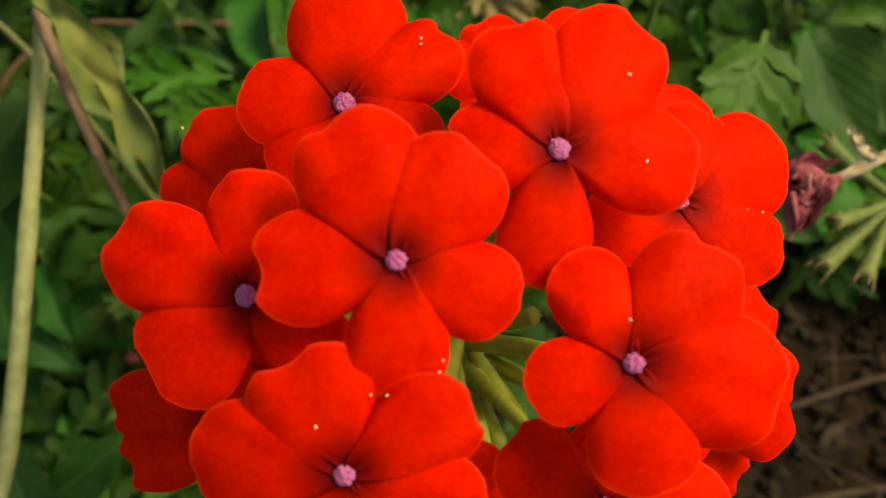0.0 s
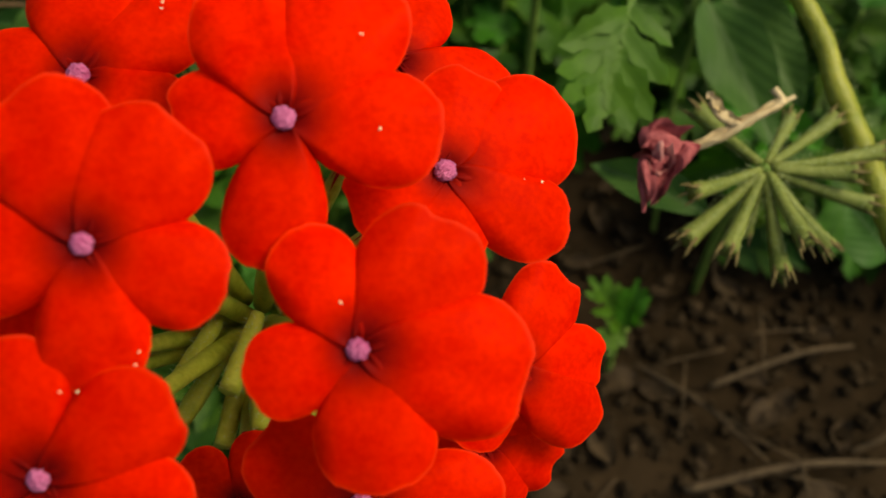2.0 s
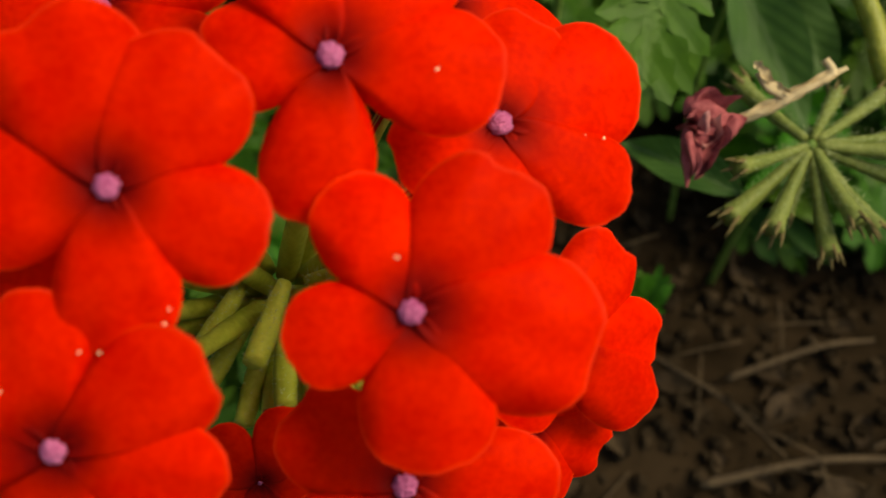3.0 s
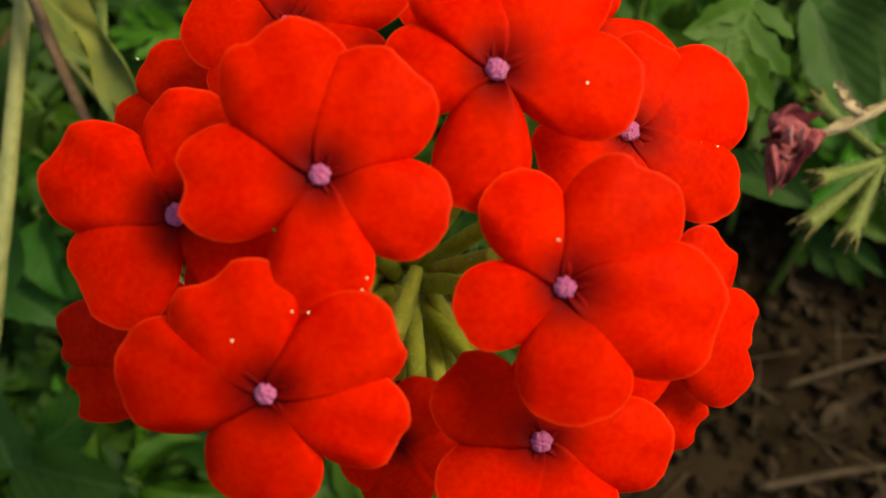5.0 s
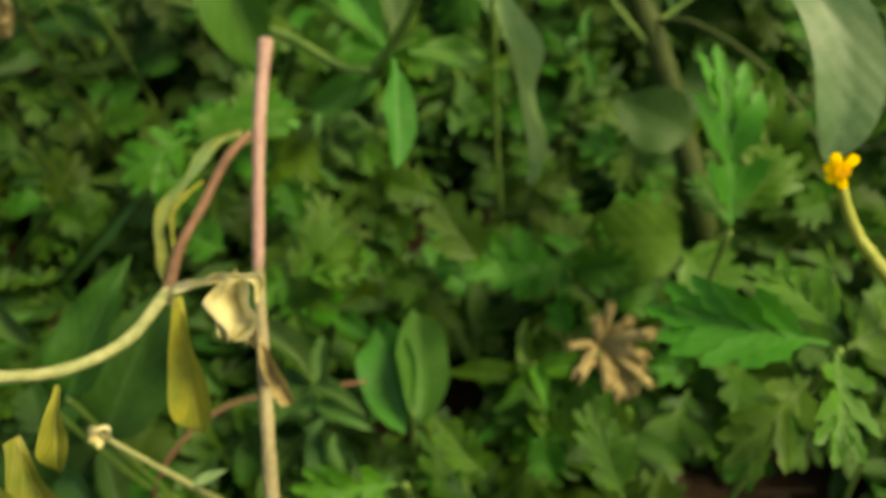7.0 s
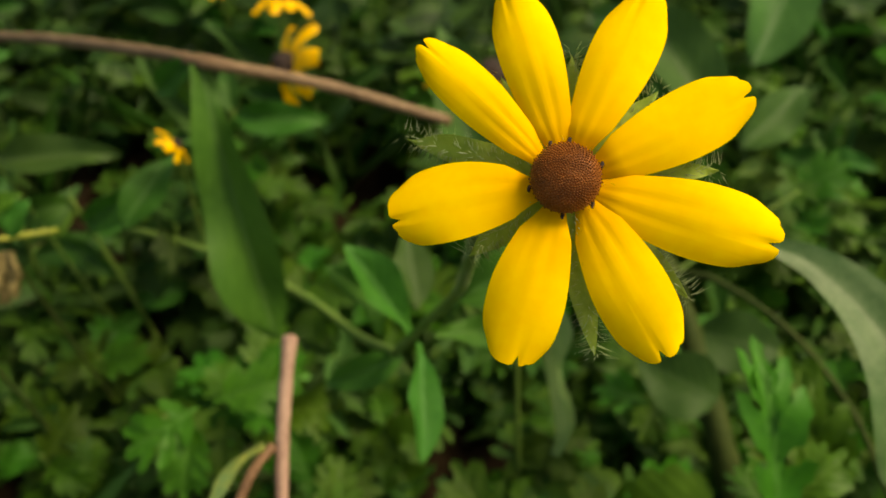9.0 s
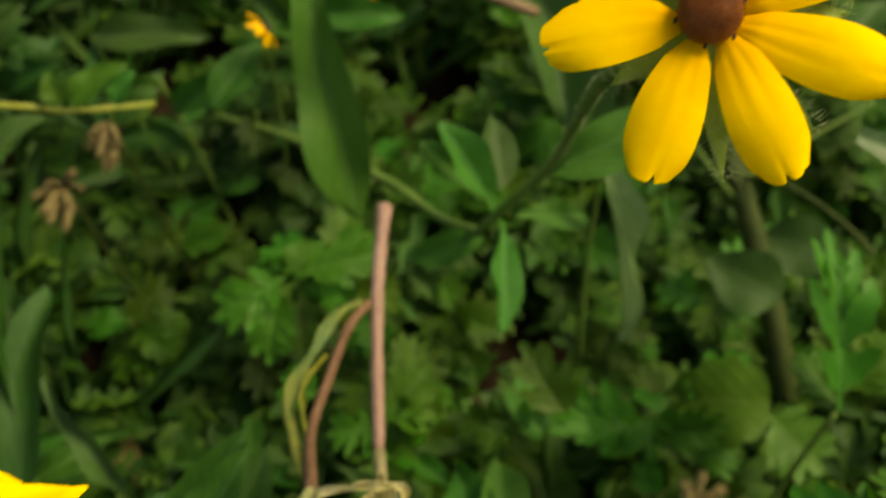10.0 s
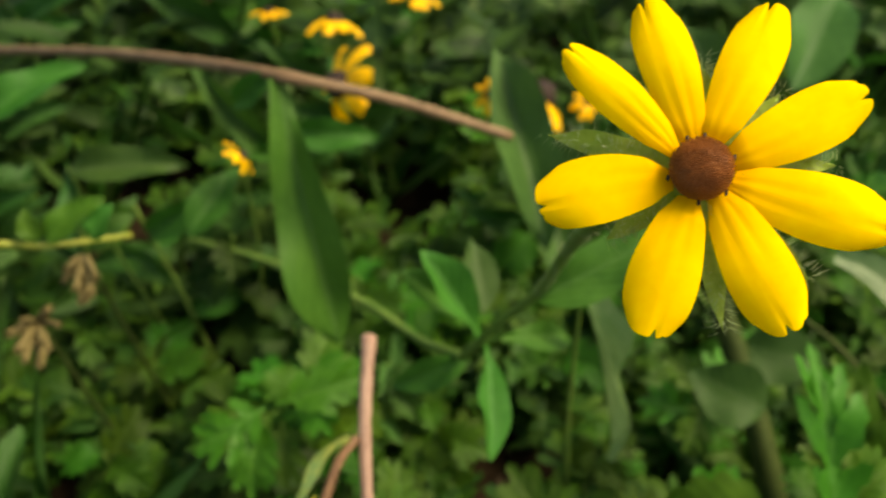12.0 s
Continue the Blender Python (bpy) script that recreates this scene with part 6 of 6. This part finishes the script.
leaf(herb_e, "lobed", BRIGHT, (-128.2, 285.7, 116.5), (-153.1, 271.5, 113.0), 27.3, (0.15, -0.45, 0.85), 0, 0.2, 0.25)
leaf(herb_e, "lobed", BRIGHT, (-130.2, 283.9, 115.2), (-134.9, 257.7, 101.5), 23.1, (-0.15, -0.45, 0.85), 1, 0.2, 0.25)
leaf(herb_e, "lobed", BRIGHT, (-124.5, 290.4, 114.0), (-92.8, 297.3, 117.4), 23.4, (0.15, -0.45, 0.85), 2, 0.2, 0.25)
leaf(herb_e, "lobed", BRIGHT, (-112.7, 239.7, 109.7), (-127.1, 247.5, 110.7), 21.6, (-0.15, -0.45, 0.85), 3, 0.2, 0.25)
leaf(herb_e, "lobed", BRIGHT, (-128.3, 301.8, 92.0), (-158.2, 291.2, 87.9), 25.5, (0.15, -0.45, 0.85), 4, 0.2, 0.25)
leaf(herb_e, "lobed", BRIGHT, (-126.3, 298.6, 89.1), (-127.5, 275.2, 80.1), 25.5, (-0.15, -0.45, 0.85), 5, 0.2, 0.25)
herb_f = stem("lobed_herb", None, [(82.4, 107.4, -4.0), (80.4, 105.4, 25.1), (79.4, 101.4, 50.2)], 1.3, 1.0, STEM_GREEN, 6)
tagged(herb_f, "small bright green weed beside the bare soil", "plant")
leaf(herb_f, "lobed", BRIGHT, (79.4, 101.4, 50.2), (69.4, 108.5, 68.8), 14.1, (0.15, -0.45, 0.85), 0, 0.2, 0.25)
leaf(herb_f, "lobed", BRIGHT, (79.4, 101.4, 50.2), (80.5, 106.8, 68.3), 11.0, (-0.15, -0.45, 0.85), 1, 0.2, 0.25)
leaf(herb_f, "lobed", BRIGHT, (79.4, 101.4, 50.2), (69.1, 94.2, 56.6), 11.0, (0.15, -0.45, 0.85), 2, 0.2, 0.25)


# ---- small things in the undergrowth ----
dried = stem("dried_seed_head", None, [(-15.4, 224.9, -3.0), (-5.4, 216.9, 45.3), (14.6, 214.9, 75.5)], 0.9, 0.7, STEM_BROWN, 6)
tagged(dried, "dry straw-coloured seed head with splayed husks", "seed head")
husk(dried, (14.6, 214.9, 75.5), (17.5, 220.3, 91.8), 3.3, STRAW_HUSK)
husk(dried, (14.6, 214.9, 75.5), (29.1, 208.9, 92.9), 4.3, STRAW_HUSK)
husk(dried, (14.6, 214.9, 75.5), (28.1, 195.3, 82.3), 3.1, STRAW_HUSK)
husk(dried, (14.6, 214.9, 75.5), (19.2, 195.5, 74.7), 4.9, STRAW_HUSK)
husk(dried, (14.6, 214.9, 75.5), (2.7, 210.5, 83.9), 2.9, STRAW_HUSK)
husk(dried, (14.6, 214.9, 75.5), (5.6, 202.1, 78.9), 4.9, STRAW_HUSK)
husk(dried, (14.6, 214.9, 75.5), (27.1, 205.4, 82.9), 4.9, STRAW_HUSK)
husk(dried, (14.6, 214.9, 75.5), (12.4, 218.2, 88.1), 3.9, STRAW_HUSK)
husk(dried, (14.6, 214.9, 75.5), (23.7, 196.6, 75.2), 3.9, STRAW_HUSK)
husk(dried, (14.6, 214.9, 75.5), (24.1, 217.5, 87.4), 3.7, STRAW_HUSK)
husk(dried, (14.6, 214.9, 75.5), (26.0, 201.5, 78.0), 4.9, STRAW_HUSK)
husk(dried, (14.6, 214.9, 75.5), (14.5, 196.2, 80.6), 3.9, STRAW_HUSK)
husk_b = stem("dried_seed_head", None, [(-195.5, 316.6, -3.0), (-200.5, 311.6, 71.2), (-205.5, 306.6, 142.5)], 0.9, 0.7, STEM_DARK, 6)
tagged(husk_b, "brown dried seed head among low leaves", "seed head")
husk(husk_b, (-205.5, 306.6, 142.5), (-206.7, 290.6, 147.8), 3.3)
husk(husk_b, (-205.5, 306.6, 142.5), (-202.3, 289.7, 140.0), 2.3)
husk(husk_b, (-205.5, 306.6, 142.5), (-196.2, 290.0, 149.0), 2.1)
husk(husk_b, (-205.5, 306.6, 142.5), (-205.5, 298.6, 153.8), 2.1)
husk(husk_b, (-205.5, 306.6, 142.5), (-199.4, 305.2, 151.5), 3.1)
husk(husk_b, (-205.5, 306.6, 142.5), (-210.5, 296.1, 149.9), 3.1)
husk(husk_b, (-205.5, 306.6, 142.5), (-194.6, 298.6, 150.8), 2.3)
husk(husk_b, (-205.5, 306.6, 142.5), (-204.6, 287.9, 145.6), 2.5)
husk(husk_b, (-205.5, 306.6, 142.5), (-199.2, 292.6, 148.9), 2.5)
husk_c = stem("dried_seed_head", None, [(-187.2, 349.0, -3.0), (-192.2, 344.0, 71.7), (-197.2, 339.0, 143.4)], 0.9, 0.7, STEM_DARK, 6)
tagged(husk_c, "brown dried seed head among low leaves", "seed head")
husk(husk_c, (-197.2, 339.0, 143.4), (-195.3, 319.6, 145.9), 2.8)
husk(husk_c, (-197.2, 339.0, 143.4), (-190.7, 319.5, 143.3), 3.5)
husk(husk_c, (-197.2, 339.0, 143.4), (-202.4, 328.0, 141.2), 3.1)
husk(husk_c, (-197.2, 339.0, 143.4), (-200.0, 327.9, 147.8), 2.4)
husk(husk_c, (-197.2, 339.0, 143.4), (-188.3, 323.3, 148.3), 2.6)
husk(husk_c, (-197.2, 339.0, 143.4), (-194.1, 318.4, 140.3), 3.5)
red_bud = stem("red_bud", None, [(-65.9, 90.8, -3.0), (-65.9, 80.8, 105.4)], 0.8, 0.7, STEM_GREEN, 6)
tagged(red_bud, "small dull red flower bud cluster low in the leaves", "flower bud")
bud_cluster(red_bud, (-65.9, 80.8, 105.4), 5.5)
far_bloom((-110.1, 485.2, 114.1), 25.4, (-0.75, -0.30, 0.45), 0)
far_bloom((-112.5, 521.2, 130.2), 14.8, (0.20, 0.30, 0.90), 1)
far_bloom((-68.7, 544.9, 129.1), 13.9, (0.10, 0.20, 0.90), 2)
far_bloom((-143.4, 389.4, 147.6), 7.9, (0.70, 0.30, 0.40), 3)
far_bloom((-14.2, 439.1, 136.4), 26.0, (0.40, 0.35, 0.50), 4)
far_bloom((-36.3, 445.4, 133.9), 8.5, (0.1, -0.5, 0.8), 6)
far_bloom((12.3, 454.1, 122.5), 9.0, (0.3, -0.3, 0.8), 7)
far_bloom((-153.5, 562.5, 111.4), 9.7, (0.00, 0.20, 0.90), 5)
salvia = stem("salvia_spike", None, [(-187.6, 119.0, -3.0), (-180.6, 127.5, 231.0), (-170.7, 138.2, 250.0), (-164.4, 147.0, 262.0)], 1.6, 1.0, PLUM, 6)
tagged(salvia, "purple-blue salvia flower spike with plum calyces", "flower")
salvia_flower(salvia, (-166.2, 142.6, 255.9), (-165.5, 144.4, 263.0), 0, 0)
salvia_flower(salvia, (-165.2, 141.9, 255.3), (-159.7, 142.9, 261.6), 1, 1)
salvia_flower(salvia, (-166.1, 140.4, 254.3), (-169.2, 139.9, 259.8), 2, 0)
salvia_flower(salvia, (-166.9, 138.2, 252.6), (-169.9, 136.0, 256.9), 3, 1)
salvia_flower(salvia, (-165.1, 139.0, 253.1), (-158.5, 137.7, 257.6), 4, 1)
salvia_flower(salvia, (-165.9, 136.1, 251.0), (-157.5, 133.2, 254.1), 5, 1)
salvia_flower(salvia, (-166.7, 134.6, 249.9), (-169.4, 132.9, 254.5), 6, 1)
salvia_flower(salvia, (-165.7, 132.4, 248.2), (-158.2, 130.3, 252.0), 7, 1)
salvia_flower(salvia, (-165.8, 144.8, 257.5), (-163.2, 146.4, 264.4), 8, 0)
salvia_flower(salvia, (-159.6, 139.8, 256.3), (-156.1, 142.7, 264.1), 11, 1)
salvia_flower(salvia, (-162.0, 133.2, 251.4), (-161.3, 128.4, 256.4), 12, 1)
pebble((58.4, 164.2, 2.0), 4.7)
pebble((-4.1, 717.7, 2.0), 18.0)
pebble((288.3, 719.4, 2.0), 17.5)
pebble((194.9, 719.9, 2.0), 15.3)
pebble((250.3, 692.9, 2.0), 12.4)
pebble((236.5, 732.1, 2.0), 16.8)
pebble((84.7, 685.6, 2.0), 9.7)
pebble((258.8, 650.9, 2.0), 10.1)
pebble((157.6, 641.2, 2.0), 19.0)
ground_twig((114.7, 99.3, 5.0), (164.4, 111.6, 5.0), 1.2)
ground_twig((101.6, 65.5, 5.0), (169.7, 72.1, 5.0), 1.5)
ground_twig((156.4, 76.1, 5.0), (176.1, 92.0, 5.0), 0.9)
ground_twig((91.0, 107.7, 5.0), (129.2, 73.3, 5.0), 0.7)
ground_twig((124.8, 145.9, 5.0), (127.1, 124.7, 5.0), 0.5)
dry_blade = stem("grass_clump", None, [(-208.0, 262.0, -4.0), (-210.0, 264.0, 3.0)], 2.0, 1.6, STEM_GREEN, 6)
tagged(dry_blade, "dark bluish grass blade with a pale dry folded end", "grass")
arched_leaf(dry_blade, [(-171.6, 262.6, 6.0), (-197.4, 275.1, 13.0), (-220.4, 285.0, 20.0), (-242.9, 295.4, 30.0)], 13.0, DARK_LEAF, (0.1, -0.6, 0.8), "dark bluish green blade")
arched_leaf(dry_blade, [(-230.2, 285.6, 24.0), (-219.9, 278.2, 22.0), (-210.6, 266.7, 17.0), (-207.2, 257.1, 12.0), (-206.3, 244.7, 8.0)], 11.5, STRAW_HUSK, (0.2, -0.5, 0.8), "pale dry folded end")
stick = stem("brown_stick", None, [(-152.0, 160.0, -3.0), (-138.0, 172.0, 72.0), (-116.2, 192.2, 85.7), (-91.1, 201.1, 79.0), (-68.2, 206.5, 73.1)], 0.9, 0.6, STEM_BROWN, 6)
tagged(stick, "thin reddish brown dry stalk bent over in the undergrowth", "twig")
dry_twig = stem("dry_twig", None, [(-84.0, 152.0, -3.0), (-94.0, 143.0, 118.0), (-101.8, 140.9, 155.5), (-110.0, 143.0, 168.5), (-117.2, 145.5, 177.5)], 0.9, 0.6, STEM_REED, 6, nodes_at=(0.72,))
tagged(dry_twig, "thin grey-green twig with a dry pale bud at its end", "twig")
crumpled("dry_bud", dry_twig, (-115.6, 144.8, 175.8), (-0.5, 0.3, 0.9), (0.2, -0.6, 0.8), 4.6, 5.2, DRY_LEAF, 12, "dry pale bud", rough=0.35)
leaf(dry_twig, "lance", PALE, (-101.8, 140.9, 155.5), (-93.0, 143.5, 157.0), 2.6, seed=1)
withered_leaf(husk_c, [(-196.0, 340.0, 142.0), (-201.0, 337.0, 141.0), (-205.0, 333.0, 138.0)], 2.2, STRAW_HUSK, "curled tan dead leaf")
withered_leaf(husk_c, [(-197.0, 339.0, 141.0), (-194.8, 333.0, 137.0), (-196.0, 327.0, 131.0)], 2.6, HUSK, "curled brown dead leaf")
withered_leaf(husk_b, [(-206.0, 306.0, 142.0), (-211.0, 304.5, 140.0), (-214.5, 300.0, 136.0)], 2.3, HUSK, "curled brown dead leaf")
withered_leaf(husk_b, [(-205.0, 306.0, 141.0), (-203.5, 300.0, 137.0), (-205.5, 295.0, 132.0)], 1.9, STRAW_HUSK, "curled tan dead leaf")
